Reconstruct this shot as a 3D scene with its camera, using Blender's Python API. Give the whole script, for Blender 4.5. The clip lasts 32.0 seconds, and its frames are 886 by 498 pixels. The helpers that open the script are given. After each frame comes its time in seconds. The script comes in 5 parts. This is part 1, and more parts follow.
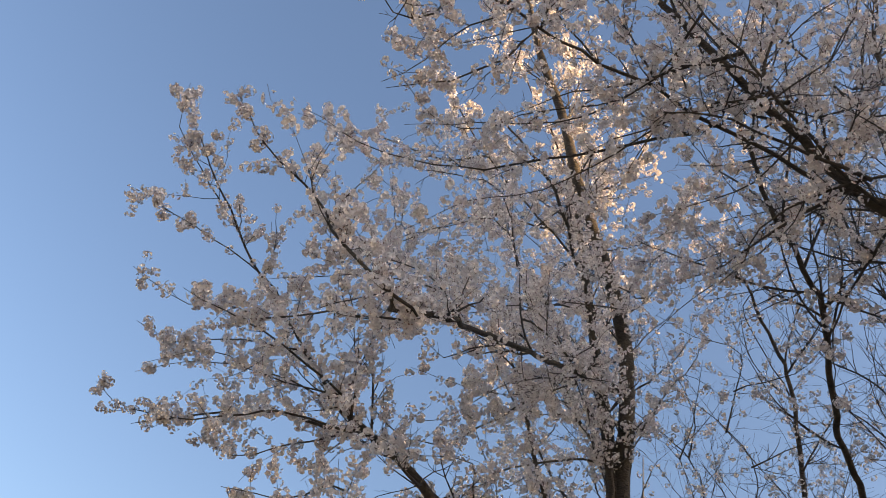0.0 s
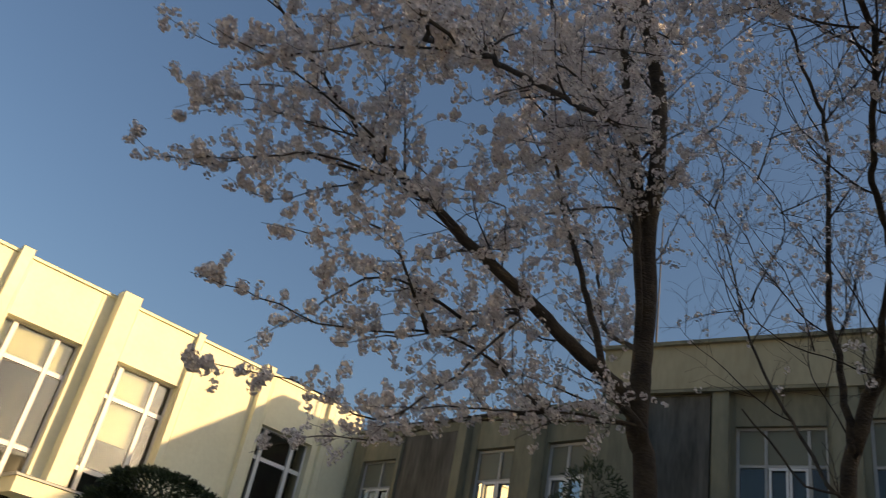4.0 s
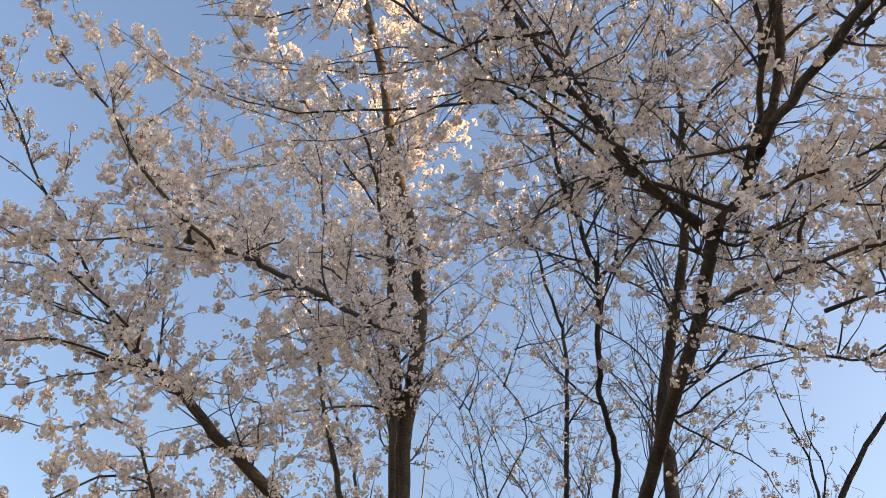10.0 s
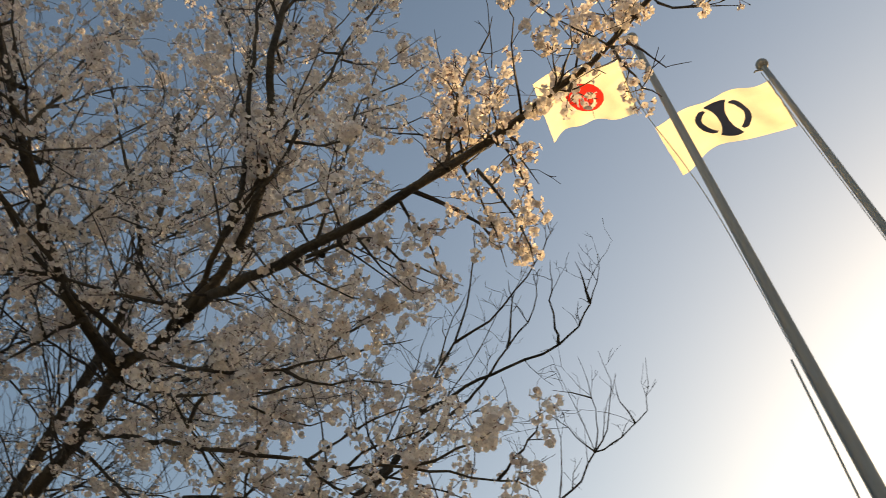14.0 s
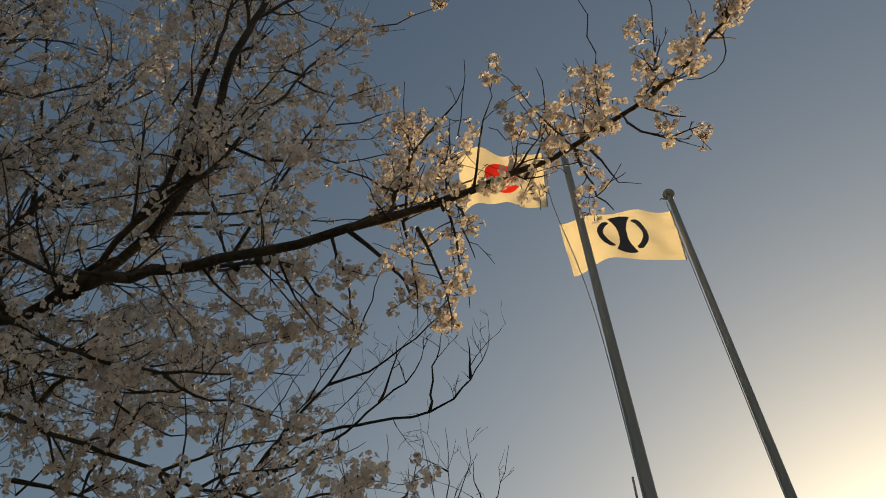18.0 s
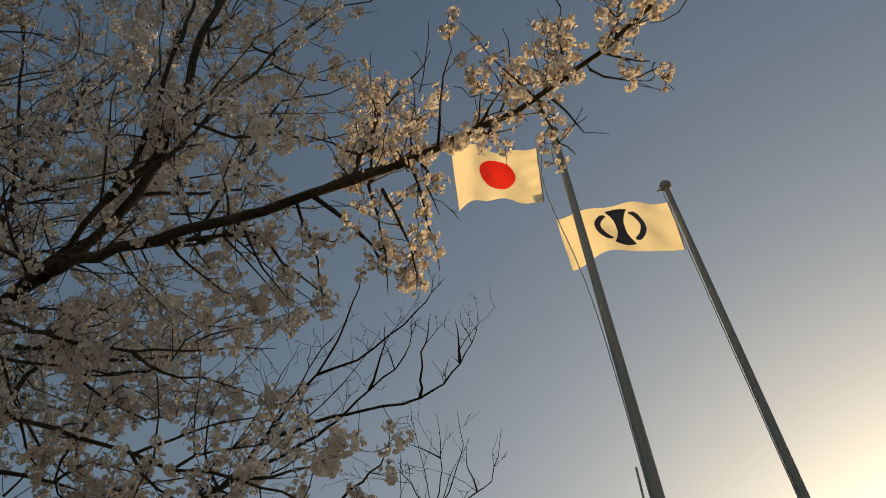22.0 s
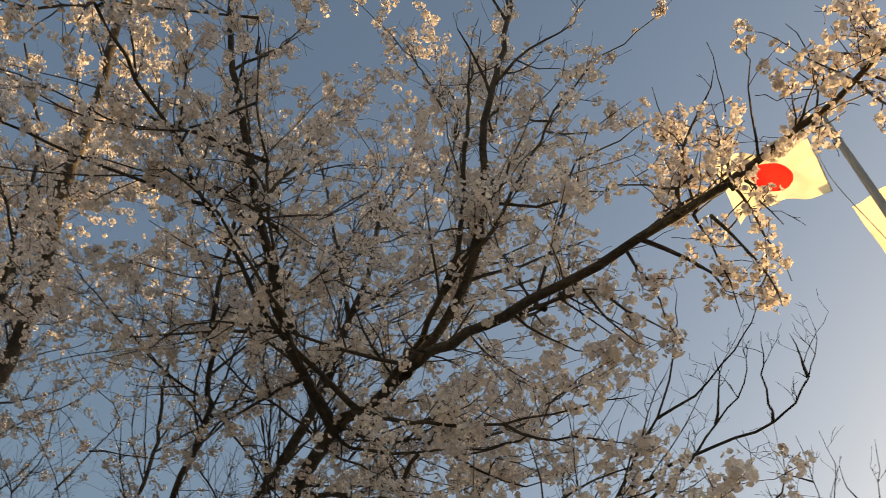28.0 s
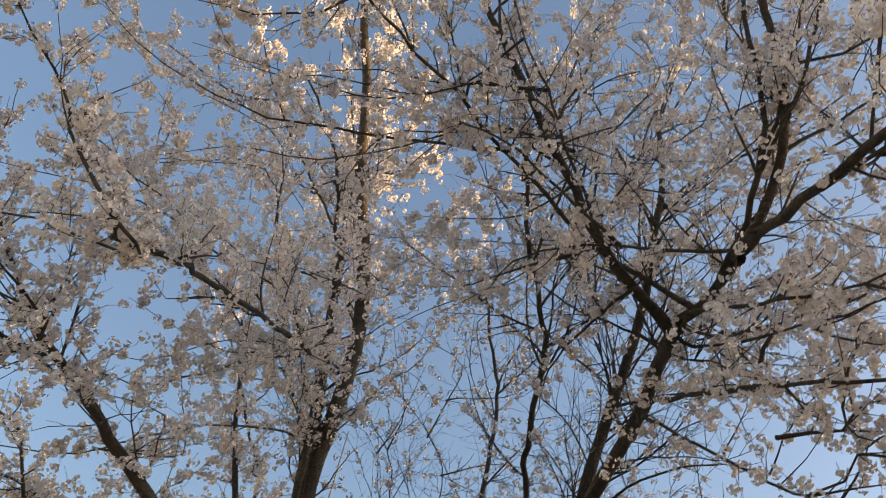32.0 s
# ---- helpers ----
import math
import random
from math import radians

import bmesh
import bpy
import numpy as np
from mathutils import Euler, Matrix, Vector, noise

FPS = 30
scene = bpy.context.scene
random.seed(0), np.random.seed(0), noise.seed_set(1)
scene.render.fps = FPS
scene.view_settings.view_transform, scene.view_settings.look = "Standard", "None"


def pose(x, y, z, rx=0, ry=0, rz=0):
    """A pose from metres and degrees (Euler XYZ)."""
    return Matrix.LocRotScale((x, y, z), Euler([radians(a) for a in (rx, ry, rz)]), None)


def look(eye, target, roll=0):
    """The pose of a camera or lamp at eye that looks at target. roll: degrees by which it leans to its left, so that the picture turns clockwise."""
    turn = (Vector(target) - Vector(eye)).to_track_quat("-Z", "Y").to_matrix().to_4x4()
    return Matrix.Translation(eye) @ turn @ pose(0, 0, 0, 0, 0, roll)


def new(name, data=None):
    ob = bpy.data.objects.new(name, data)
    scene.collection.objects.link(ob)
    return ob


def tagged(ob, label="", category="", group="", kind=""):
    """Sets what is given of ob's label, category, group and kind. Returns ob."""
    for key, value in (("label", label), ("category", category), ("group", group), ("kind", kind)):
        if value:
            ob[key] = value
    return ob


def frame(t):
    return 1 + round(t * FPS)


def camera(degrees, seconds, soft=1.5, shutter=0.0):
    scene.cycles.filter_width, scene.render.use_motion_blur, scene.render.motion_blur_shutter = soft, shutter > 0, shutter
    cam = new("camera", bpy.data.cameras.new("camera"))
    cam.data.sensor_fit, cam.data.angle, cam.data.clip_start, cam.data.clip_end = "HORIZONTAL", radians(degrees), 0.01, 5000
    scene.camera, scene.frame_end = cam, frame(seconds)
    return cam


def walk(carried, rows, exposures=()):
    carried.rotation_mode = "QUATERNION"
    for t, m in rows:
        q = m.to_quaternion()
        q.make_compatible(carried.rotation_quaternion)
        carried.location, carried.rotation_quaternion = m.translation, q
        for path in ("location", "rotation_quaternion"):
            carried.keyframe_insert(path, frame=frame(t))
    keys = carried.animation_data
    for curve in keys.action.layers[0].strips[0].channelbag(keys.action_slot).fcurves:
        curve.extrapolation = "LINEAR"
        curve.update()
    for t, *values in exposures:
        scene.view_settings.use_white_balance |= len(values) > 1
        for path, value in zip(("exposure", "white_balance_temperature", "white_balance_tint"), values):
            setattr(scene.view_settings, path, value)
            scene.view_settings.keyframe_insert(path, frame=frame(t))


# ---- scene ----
cam = camera(56.28, 32.0, soft=0.45, shutter=0.25)
ROWS = [
    (0.0, 0.001, 0.134, 1.491, 136.33, -9.70, -1.75),
    (0.5, -0.054, 0.101, 1.490, 136.37, -8.66, -3.35),
    (1.0, -0.113, 0.077, 1.493, 136.84, -10.79, -5.00),
    (1.5, -0.080, 0.086, 1.517, 135.88, -12.61, -2.09),
    (2.0, -0.106, 0.063, 1.487, 133.38, -14.05, 0.88),
    (2.5, -0.107, 0.119, 1.444, 128.96, -15.80, 6.43),
    (3.0, -0.103, 0.144, 1.414, 122.97, -15.51, 7.10),
    (3.5, -0.073, 0.171, 1.448, 121.11, -12.59, 5.56),
    (4.0, -0.030, 0.235, 1.434, 120.12, -10.44, -0.32),
    (4.5, -0.020, 0.266, 1.426, 117.95, -8.53, -4.55),
    (6.5, 0.099, 0.308, 1.475, 120.53, -2.90, -13.17),
    (7.0, 0.088, 0.267, 1.553, 121.63, -2.87, -11.65),
    (7.5, 0.074, 0.272, 1.550, 125.83, -4.73, -10.78),
    (8.0, 0.043, 0.226, 1.573, 128.24, -5.25, -10.74),
    (8.5, 0.005, 0.169, 1.467, 130.23, -5.53, -10.96),
    (9.0, -0.028, 0.209, 1.554, 132.00, -5.13, -12.95),
    (9.5, -0.025, 0.198, 1.478, 133.37, -4.24, -14.60),
    (10.0, 0.027, 0.104, 1.425, 134.82, -3.99, -14.82),
    (10.5, 0.035, 0.101, 1.488, 136.82, -2.51, -15.08),
    (11.0, 0.088, 0.088, 1.547, 138.38, -2.59, -17.57),
    (11.5, 0.070, 0.080, 1.503, 143.43, -2.13, -17.03),
    (12.0, 0.022, 0.057, 1.517, 146.13, -1.44, -20.21),
    (12.5, 0.005, 0.036, 1.688, 142.78, 2.45, -29.99),
    (13.0, 0.173, -0.019, 1.773, 142.82, 7.43, -37.03),
    (13.5, 0.203, -0.040, 1.785, 141.37, 3.11, -42.70),
    (14.0, 0.151, -0.046, 1.815, 137.97, 5.35, -55.02),
    (14.5, 0.150, -0.046, 1.787, 139.57, 6.28, -58.39),
    (15.0, 0.150, -0.037, 1.790, 137.95, 5.20, -63.63),
    (15.5, 0.169, -0.041, 1.766, 138.63, 5.96, -66.16),
    (17.5, 0.108, 0.022, 1.843, 141.04, 3.00, -71.80),
    (18.0, 0.093, 0.033, 1.820, 140.50, 1.60, -71.58),
    (18.5, 0.137, 0.046, 1.794, 138.69, 0.30, -71.11),
    (19.0, 0.150, 0.070, 1.804, 136.56, 0.18, -72.23),
    (19.5, 0.190, 0.066, 1.807, 136.28, -0.37, -72.02),
    (20.0, 0.182, 0.045, 1.805, 136.45, 1.30, -72.23),
    (20.5, 0.214, 0.013, 1.805, 138.11, 2.41, -72.23),
    (21.0, 0.247, -0.002, 1.715, 139.49, 3.16, -70.02),
    (21.5, 0.239, 0.013, 1.769, 139.45, 2.17, -70.13),
    (22.0, 0.222, -0.008, 1.787, 141.00, 2.64, -69.92),
    (22.5, 0.133, -0.062, 1.720, 142.08, 1.81, -70.64),
    (23.0, 0.086, -0.008, 1.823, 142.06, 1.93, -70.99),
    (23.5, 0.163, 0.037, 1.804, 141.98, 1.83, -69.83),
    (24.0, 0.089, -0.002, 1.779, 141.82, 0.50, -69.81),
    (24.5, 0.120, 0.016, 1.768, 142.86, 2.03, -69.88),
    (26.5, 0.113, 0.019, 1.777, 145.22, 0.96, -64.44),
    (27.0, 0.083, 0.036, 1.745, 144.95, -0.47, -58.97),
    (27.5, 0.073, 0.082, 1.755, 144.82, -2.83, -53.86),
    (28.0, 0.112, 0.109, 1.735, 144.50, -3.55, -47.73),
    (28.5, 0.105, 0.118, 1.727, 146.03, -3.99, -43.66),
    (29.0, 0.062, 0.133, 1.735, 146.51, -4.02, -40.87),
    (29.5, 0.068, 0.146, 1.702, 146.20, -3.40, -35.93),
    (30.0, 0.033, 0.144, 1.683, 145.33, -4.85, -33.53),
    (30.5, 0.001, 0.158, 1.647, 141.42, -9.27, -28.45),
    (30.8, 0.023, 0.164, 1.655, 139.81, -9.41, -26.53),
    (31.0, 0.046, 0.173, 1.691, 139.46, -9.41, -27.87),
    (31.5, 0.026, 0.172, 1.658, 139.54, -9.68, -28.07),
    (32.0, 0.025, 0.188, 1.627, 137.63, -9.31, -25.14),
]

EXPOSURES = [(0, 1.55, 7000, 19), (2, 1.55, 7000, 19), (3.2, 0.57, 7000, 16), (4.0, 0.5, 6700, 14), (4.5, 0.8, 6900, 15), (6.3, 1.97, 7700, 19), (11, 1.97, 7400, 18), (12.5, 1.95, 7300, 17), (13.2, 1.8, 8200, 13), (14.2, 0.88, 8400, 10),
             (15, 0.5, 8400, 9), (17.5, 0.06, 8200, 7), (19, 0.06, 8100, 6), (20.5, 0.13, 8100, 6), (24.5, 0.07, 8500, 8), (27, 0.6, 8800, 11), (28.0, 1.1, 8700, 12), (30, 1.5, 8000, 14), (31, 1.62, 7600, 15), (32, 1.62, 7600, 15)]
walk(cam, [(t, pose(x, y, z, rx, ry, rz)) for t, x, y, z, rx, ry, rz in ROWS], EXPOSURES)

# ---- light: a low afternoon sun in a clear sky ----
SUN_AZIMUTH, SUN_HEIGHT = 106.0, 12.9          # degrees clockwise from +y, degrees up
world = bpy.data.worlds.new("clear_sky")
world.use_nodes = True
scene.world = world
wn = world.node_tree.nodes
sky = wn.new("ShaderNodeTexSky")
sky.sky_type, sky.sun_disc = "NISHITA", False
sky.sun_elevation, sky.sun_rotation = radians(SUN_HEIGHT), radians(SUN_AZIMUTH)
sky.air_density, sky.dust_density, sky.ozone_density = 1.15, 2.8, 2.8
wn["Background"].inputs["Strength"].default_value = 0.11
world.node_tree.links.new(sky.outputs["Color"], wn["Background"].inputs["Color"])

sun_data = bpy.data.lights.new("sun", "SUN")
sun_data.energy, sun_data.angle, sun_data.color = 4.7, radians(0.5), (1.0, 0.69, 0.34)
sun = new("sun", sun_data)
_a, _h = radians(SUN_AZIMUTH), radians(SUN_HEIGHT)
sun.matrix_world = look((0, 0, 0), (-math.sin(_a) * math.cos(_h), -math.cos(_a) * math.cos(_h), -math.sin(_h)))


# ---- materials ----
def material(name, low, high, scale=6.0, rough=0.8, bump=0.3, detail=8.0, fine=60.0, metal=0.0, stretch=(1, 1, 1), random_tone=0.0):
    """Colour between low and high by coarse and fine noise, with relief from the fine one."""
    m = bpy.data.materials.new(name)
    m.use_nodes = True
    nodes, link = m.node_tree.nodes, m.node_tree.links.new
    shader = nodes["Principled BSDF"]
    shader.inputs["Roughness"].default_value = rough
    shader.inputs["Metallic"].default_value = metal
    place = nodes.new("ShaderNodeTexCoord")
    squeeze = nodes.new("ShaderNodeMapping")
    squeeze.inputs["Scale"].default_value = stretch
    link(place.outputs["Object"], squeeze.inputs["Vector"])
    coarse, small = nodes.new("ShaderNodeTexNoise"), nodes.new("ShaderNodeTexNoise")
    for n, s in ((coarse, scale), (small, fine)):
        n.inputs["Scale"].default_value = s
        n.inputs["Detail"].default_value = detail
        link(squeeze.outputs["Vector"], n.inputs["Vector"])
    both = nodes.new("ShaderNodeMix")
    both.data_type, both.inputs["Factor"].default_value = "FLOAT", 0.35
    link(coarse.outputs["Fac"], both.inputs["A"])
    link(small.outputs["Fac"], both.inputs["B"])
    ramp = nodes.new("ShaderNodeValToRGB")
    ramp.color_ramp.elements[0].position, ramp.color_ramp.elements[1].position = 0.34, 0.66
    ramp.color_ramp.elements[0].color, ramp.color_ramp.elements[1].color = (*low, 1), (*high, 1)
    link(both.outputs["Result"], ramp.inputs["Fac"])
    last = ramp.outputs["Color"]
    if random_tone:
        info, tone = nodes.new("ShaderNodeNewGeometry"), nodes.new("ShaderNodeHueSaturation")
        span = nodes.new("ShaderNodeMapRange")
        span.inputs["To Min"].default_value, span.inputs["To Max"].default_value = 1 - random_tone, 1 + random_tone
        link(info.outputs["Random Per Island"], span.inputs["Value"])
        link(span.outputs["Result"], tone.inputs["Value"])
        link(last, tone.inputs["Color"])
        last = tone.outputs["Color"]
    link(last, shader.inputs["Base Color"])
    if bump:
        relief = nodes.new("ShaderNodeBump")
        relief.inputs["Strength"].default_value, relief.inputs["Distance"].default_value = bump, 0.02
        link(small.outputs["Fac"], relief.inputs["Height"])
        link(relief.outputs["Normal"], shader.inputs["Normal"])
    return m


def thin_material(name, low, high, through_light=0.5, rough=0.6, tone=0.12, scale=30.0):
    """A thin sheet that light shines through: petals and cloth."""
    m = material(name, low, high, scale=scale, rough=rough, bump=0.1, random_tone=tone)
    nodes, link = m.node_tree.nodes, m.node_tree.links.new
    shader = nodes["Principled BSDF"]
    colour = shader.inputs["Base Color"].links[0].from_socket
    glow, mix = nodes.new("ShaderNodeBsdfTranslucent"), nodes.new("ShaderNodeMixShader")
    mix.inputs["Fac"].default_value = through_light
    link(colour, glow.inputs["Color"])
    link(shader.outputs["BSDF"], mix.inputs[1])
    link(glow.outputs["BSDF"], mix.inputs[2])
    link(mix.outputs["Shader"], nodes["Material Output"].inputs["Surface"])
    return m


bark = material("cherry_bark", (0.015, 0.0115, 0.008), (0.076, 0.059, 0.041), scale=5, fine=45, rough=0.85, bump=0.8, stretch=(1, 1, 2.2))
twig_bark = material("twig_bark", (0.012, 0.009, 0.007), (0.052, 0.039, 0.030), scale=14, fine=90, rough=0.75, bump=0.3)
bare_bark = material("grey_bark", (0.018, 0.016, 0.013), (0.062, 0.055, 0.045), scale=8, fine=50, rough=0.9, bump=0.6)
petal = thin_material("petals", (0.77, 0.715, 0.705), (0.89, 0.855, 0.845), 0.28, tone=0.12)
calyx = material("calyx", (0.14, 0.045, 0.035), (0.24, 0.10, 0.06), scale=40, rough=0.7, bump=0)
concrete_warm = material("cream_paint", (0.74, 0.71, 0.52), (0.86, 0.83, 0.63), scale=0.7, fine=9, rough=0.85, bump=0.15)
# weathered render, its tone lowered to carry the shade on the shaded wings
concrete_grey = material("weathered_shade_render", (0.14, 0.136, 0.098), (0.275, 0.268, 0.195), scale=0.8, fine=7, rough=0.9, bump=0.2, stretch=(1, 1, 0.35))
concrete_dark = material("stained_panel", (0.05, 0.048, 0.042), (0.15, 0.143, 0.127), scale=1.6, fine=6, rough=0.92, bump=0.3, stretch=(2.2, 2.2, 0.4))
white_frame = material("white_frames", (0.66, 0.67, 0.68), (0.80, 0.80, 0.79), scale=3, fine=40, rough=0.45, bump=0.05)
inside_dark = material("room_inside", (0.035, 0.035, 0.035), (0.07, 0.068, 0.06), scale=1, rough=0.9, bump=0)
blind_cloth = material("blind_cloth", (0.23, 0.23, 0.14), (0.34, 0.335, 0.21), scale=2, fine=50, rough=0.9, bump=0.05)
roof_grey = material("roof_felt", (0.12, 0.12, 0.12), (0.2, 0.2, 0.19), scale=3, rough=0.95)
soil = material("ground_soil", (0.14, 0.127, 0.104), (0.22, 0.202, 0.168), scale=0.6, fine=14, rough=0.95, bump=0.6)
steel_pole = material("painted_pole", (0.22, 0.21, 0.19), (0.32, 0.31, 0.29), scale=2, fine=30, rough=0.5, metal=0.0, bump=0.05, stretch=(1, 1, 0.2))
rope_fibre = material("rope_fibre", (0.35, 0.34, 0.32), (0.5, 0.48, 0.45), scale=60, rough=0.9)
flag_white = thin_material("flag_white", (0.74, 0.68, 0.52), (0.82, 0.77, 0.61), 0.5, tone=0.0, scale=2.5)
flag_red = thin_material("flag_red", (0.62, 0.022, 0.018), (0.74, 0.035, 0.025), 0.5, tone=0.0, scale=2.5)
flag_ink = thin_material("flag_ink", (0.012, 0.014, 0.03), (0.03, 0.034, 0.06), 0.25, tone=0.0, scale=2.5)
needles = material("needles", (0.012, 0.022, 0.008), (0.05, 0.075, 0.025), scale=9, rough=0.7, bump=0, random_tone=0.3)

glass = bpy.data.materials.new("window_glass")
glass.use_nodes = True
_g = glass.node_tree.nodes["Principled BSDF"]
_g.inputs["Base Color"].default_value = (0.75, 0.79, 0.78, 1)
_g.inputs["Roughness"].default_value, _g.inputs["Transmission Weight"].default_value, _g.inputs["IOR"].default_value = 0.03, 1.0, 1.5


dusty_glass = bpy.data.materials.new("dusty_glass")
dusty_glass.use_nodes = True
_g = dusty_glass.node_tree.nodes["Principled BSDF"]
_g.inputs["Base Color"].default_value = (0.42, 0.43, 0.36, 1)
_g.inputs["Roughness"].default_value, _g.inputs["Transmission Weight"].default_value, _g.inputs["IOR"].default_value = 0.2, 0.6, 1.12
parapet_paint = material("faded_cream_render", (0.30, 0.275, 0.19), (0.44, 0.405, 0.285), scale=0.9, fine=8, rough=0.9, bump=0.2, stretch=(1, 1, 0.3))
dull_metal = material("dull_white_metal", (0.34, 0.35, 0.36), (0.50, 0.50, 0.49), scale=2, fine=25, rough=0.55, bump=0.08, stretch=(1, 1, 0.3))


dark_metal = material("dark_metal", (0.03, 0.03, 0.03), (0.07, 0.07, 0.068), scale=4, rough=0.6, bump=0.05)


# ---- mesh helpers ----
def link_mesh(name, verts, faces, mats, parent=None, smooth=False, face_mats=None):
    """One mesh object from arrays, under a parent that it moves with."""
    me = bpy.data.meshes.new(name)
    verts = np.asarray(verts, dtype=np.float32)
    sizes = np.array([len(f) for f in faces], dtype=np.int32) if not isinstance(faces, np.ndarray) else np.full(len(faces), faces.shape[1], np.int32)
    flat = np.concatenate([np.asarray(f, dtype=np.int32) for f in faces]) if not isinstance(faces, np.ndarray) else faces.astype(np.int32).ravel()
    me.vertices.add(len(verts))
    me.vertices.foreach_set("co", verts.ravel())
    me.loops.add(len(flat))
    me.loops.foreach_set("vertex_index", flat)
    me.polygons.add(len(sizes))
    me.polygons.foreach_set("loop_start", np.concatenate([[0], np.cumsum(sizes)[:-1]]).astype(np.int32))
    for m in mats:
        me.materials.append(m)
    if face_mats is not None:
        me.polygons.foreach_set("material_index", np.asarray(face_mats, dtype=np.int32))
    me.polygons.foreach_set("use_smooth", np.full(len(sizes), smooth, dtype=bool))
    me.update(calc_edges=True)
    me.validate()
    ob = new(name, me)
    ob.parent = parent
    return ob


def part(name, bm, mat, parent, label=""):
    """Links a bmesh as one mesh object under a thing or a part."""
    me = bpy.data.meshes.new(name)
    bmesh.ops.recalc_face_normals(bm, faces=bm.faces)
    bm.to_mesh(me)
    bm.free()
    me.materials.append(mat)
    ob = new(name, me)
    ob.parent = parent
    return tagged(ob, label)


def box(u0, u1, w0, w1, z0, z1, bevel=0.012):
    """A bevelled block in wall coordinates: along the wall, out of it, up."""
    bm = bmesh.new()
    bmesh.ops.create_cube(bm, size=1)
    for v in bm.verts:
        v.co = (u0 + (v.co.x + 0.5) * (u1 - u0), -(w0 + (v.co.y + 0.5) * (w1 - w0)), z0 + (v.co.z + 0.5) * (z1 - z0))
    if bevel:
        bmesh.ops.bevel(bm, geom=bm.edges, offset=min(bevel, 0.3 * min(abs(u1 - u0), abs(w1 - w0), abs(z1 - z0))), segments=1, affect="EDGES")
    return bm


def thing(name, m, label, category, group="", kind=""):
    ob = new(name)
    ob.matrix_world = m
    return tagged(ob, label, category, group, kind)


# ---- ground ----
bm = bmesh.new()
bmesh.ops.create_grid(bm, x_segments=60, y_segments=60, size=1)
for v in bm.verts:
    r = max(abs(v.co.x), abs(v.co.y))
    k = 30 * r + 2500 * r ** 6
    v.co = (v.co.x * k / max(r, 1e-6) * 1, v.co.y * k / max(r, 1e-6), 0)
    v.co.z = 0.04 * noise.noise(v.co * 0.3) if v.co.length < 20 else 0.0
tagged(part("ground", bm, soil, None), "pale sandy soil of a school yard under trees", "ground", kind="structure")


# ---- the school building: three wings, each in its own wall coordinates ----
def wing(name, start, end, depth, top, mat, label):
    a, b = Vector((*start, 0)), Vector((*end, 0))
    m = Matrix.Translation(a + Vector((0, 0, 0.39))) @ Matrix.Rotation(math.atan2(b.y - a.y, b.x - a.x), 4, "Z")
    return thing(name, m, label, "building"), (b - a).length


def pane(name, u0, u1, w, z0, z1, parent, mat):
    ob = part(name, box(u0, u1, w, w + 0.008, z0, z1, 0), mat, parent, "reflecting window glass")
    ob.visible_shadow = False
    return ob


def ring(u0, u1, z0, z1, bar, w0, w1):
    """A rectangular frame in one piece, in wall coordinates."""
    bm = bmesh.new()
    rings = []
    for w in (w0, w1):
        for b in (0, bar):
            rings.append([bm.verts.new((u, -w, z)) for u, z in ((u0 + b, z0 + b), (u1 - b, z0 + b), (u1 - b, z1 - b), (u0 + b, z1 - b))])
    for a, b in ((0, 1), (1, 3), (3, 2), (2, 0)):
        for k in range(4):
            n = (k + 1) % 4
            bm.faces.new((rings[a][k], rings[a][n], rings[b][n], rings[b][k]))
    return bm


def window(parent, u0, u1, z0, z1, uprights, bars, deep=0.18, bar=0.06, blinds=(), sashes=(), glazing=None, rim=0, metal=None):
    """A recessed window: outer frame with mullions and transoms, a pane in each opening, the dark room behind it.
    uprights and bars: places along and up; blinds: (u0, u1, z0, z1) of drawn blinds; sashes: the same for inner sliding sashes."""
    f0, f1 = -deep, -deep + 0.07
    w = part("window", ring(u0, u1, z0, z1, rim or bar, f0, f1), metal or white_frame, parent, "white-framed window with dark reflecting panes")
    us, zs = [u0, *uprights, u1], [z0, *bars, z1]
    for u in uprights:
        part("mullion", box(u - bar / 2, u + bar / 2, f0, f1, z0 + (rim or bar), z1 - (rim or bar)), metal or white_frame, w)
    for z in bars:
        for a, b in zip(us, us[1:]):
            part("transom", box(a + bar / 2, b - bar / 2, f0 + 0.01, f1 - 0.01, z - bar / 2, z + bar / 2), metal or white_frame, w)
    for a, b in zip(us, us[1:]):
        for c, d in zip(zs, zs[1:]):
            pane("pane", a + bar / 2, b - bar / 2, f0 + 0.03, c + bar / 2, d - bar / 2, w, glazing if glazing and d == z1 else glass)
    for a, b, c, d in sashes:
        part("sash", ring(a, b, c, d, 0.05, f0 + 0.072, f0 + 0.11), white_frame, w)
    for a, b, c, d in blinds:
        part("blind", box(a, b, f0 - 0.14, f0 - 0.12, c, d), blind_cloth, w, "drawn pale blind")
    part("window_sill", box(u0 - 0.04, u1 + 0.04, f1, 0.05, z0 - 0.07, z0 - 0.004), concrete_grey, w)
    return w


def facade(parent, u0, u1, top, mat, openings, thick=0.3):
    """A wall with openings through it: piers between them, a breast below and a lintel above each."""
    edge = u0
    for a, b, lo, hi in openings:
        if a > edge + 0.01:
            part("wall", box(edge, a, -thick, 0, -0.7, top), mat, parent)
        part("breast", box(a, b, -thick, -0.004, -0.7, lo), mat, parent)
        part("lintel", box(a, b, -thick, -0.004, hi, top), mat, parent)
        edge = b
    if u1 > edge + 0.01:
        part("wall", box(edge, u1, -thick, 0, -0.7, top), mat, parent)


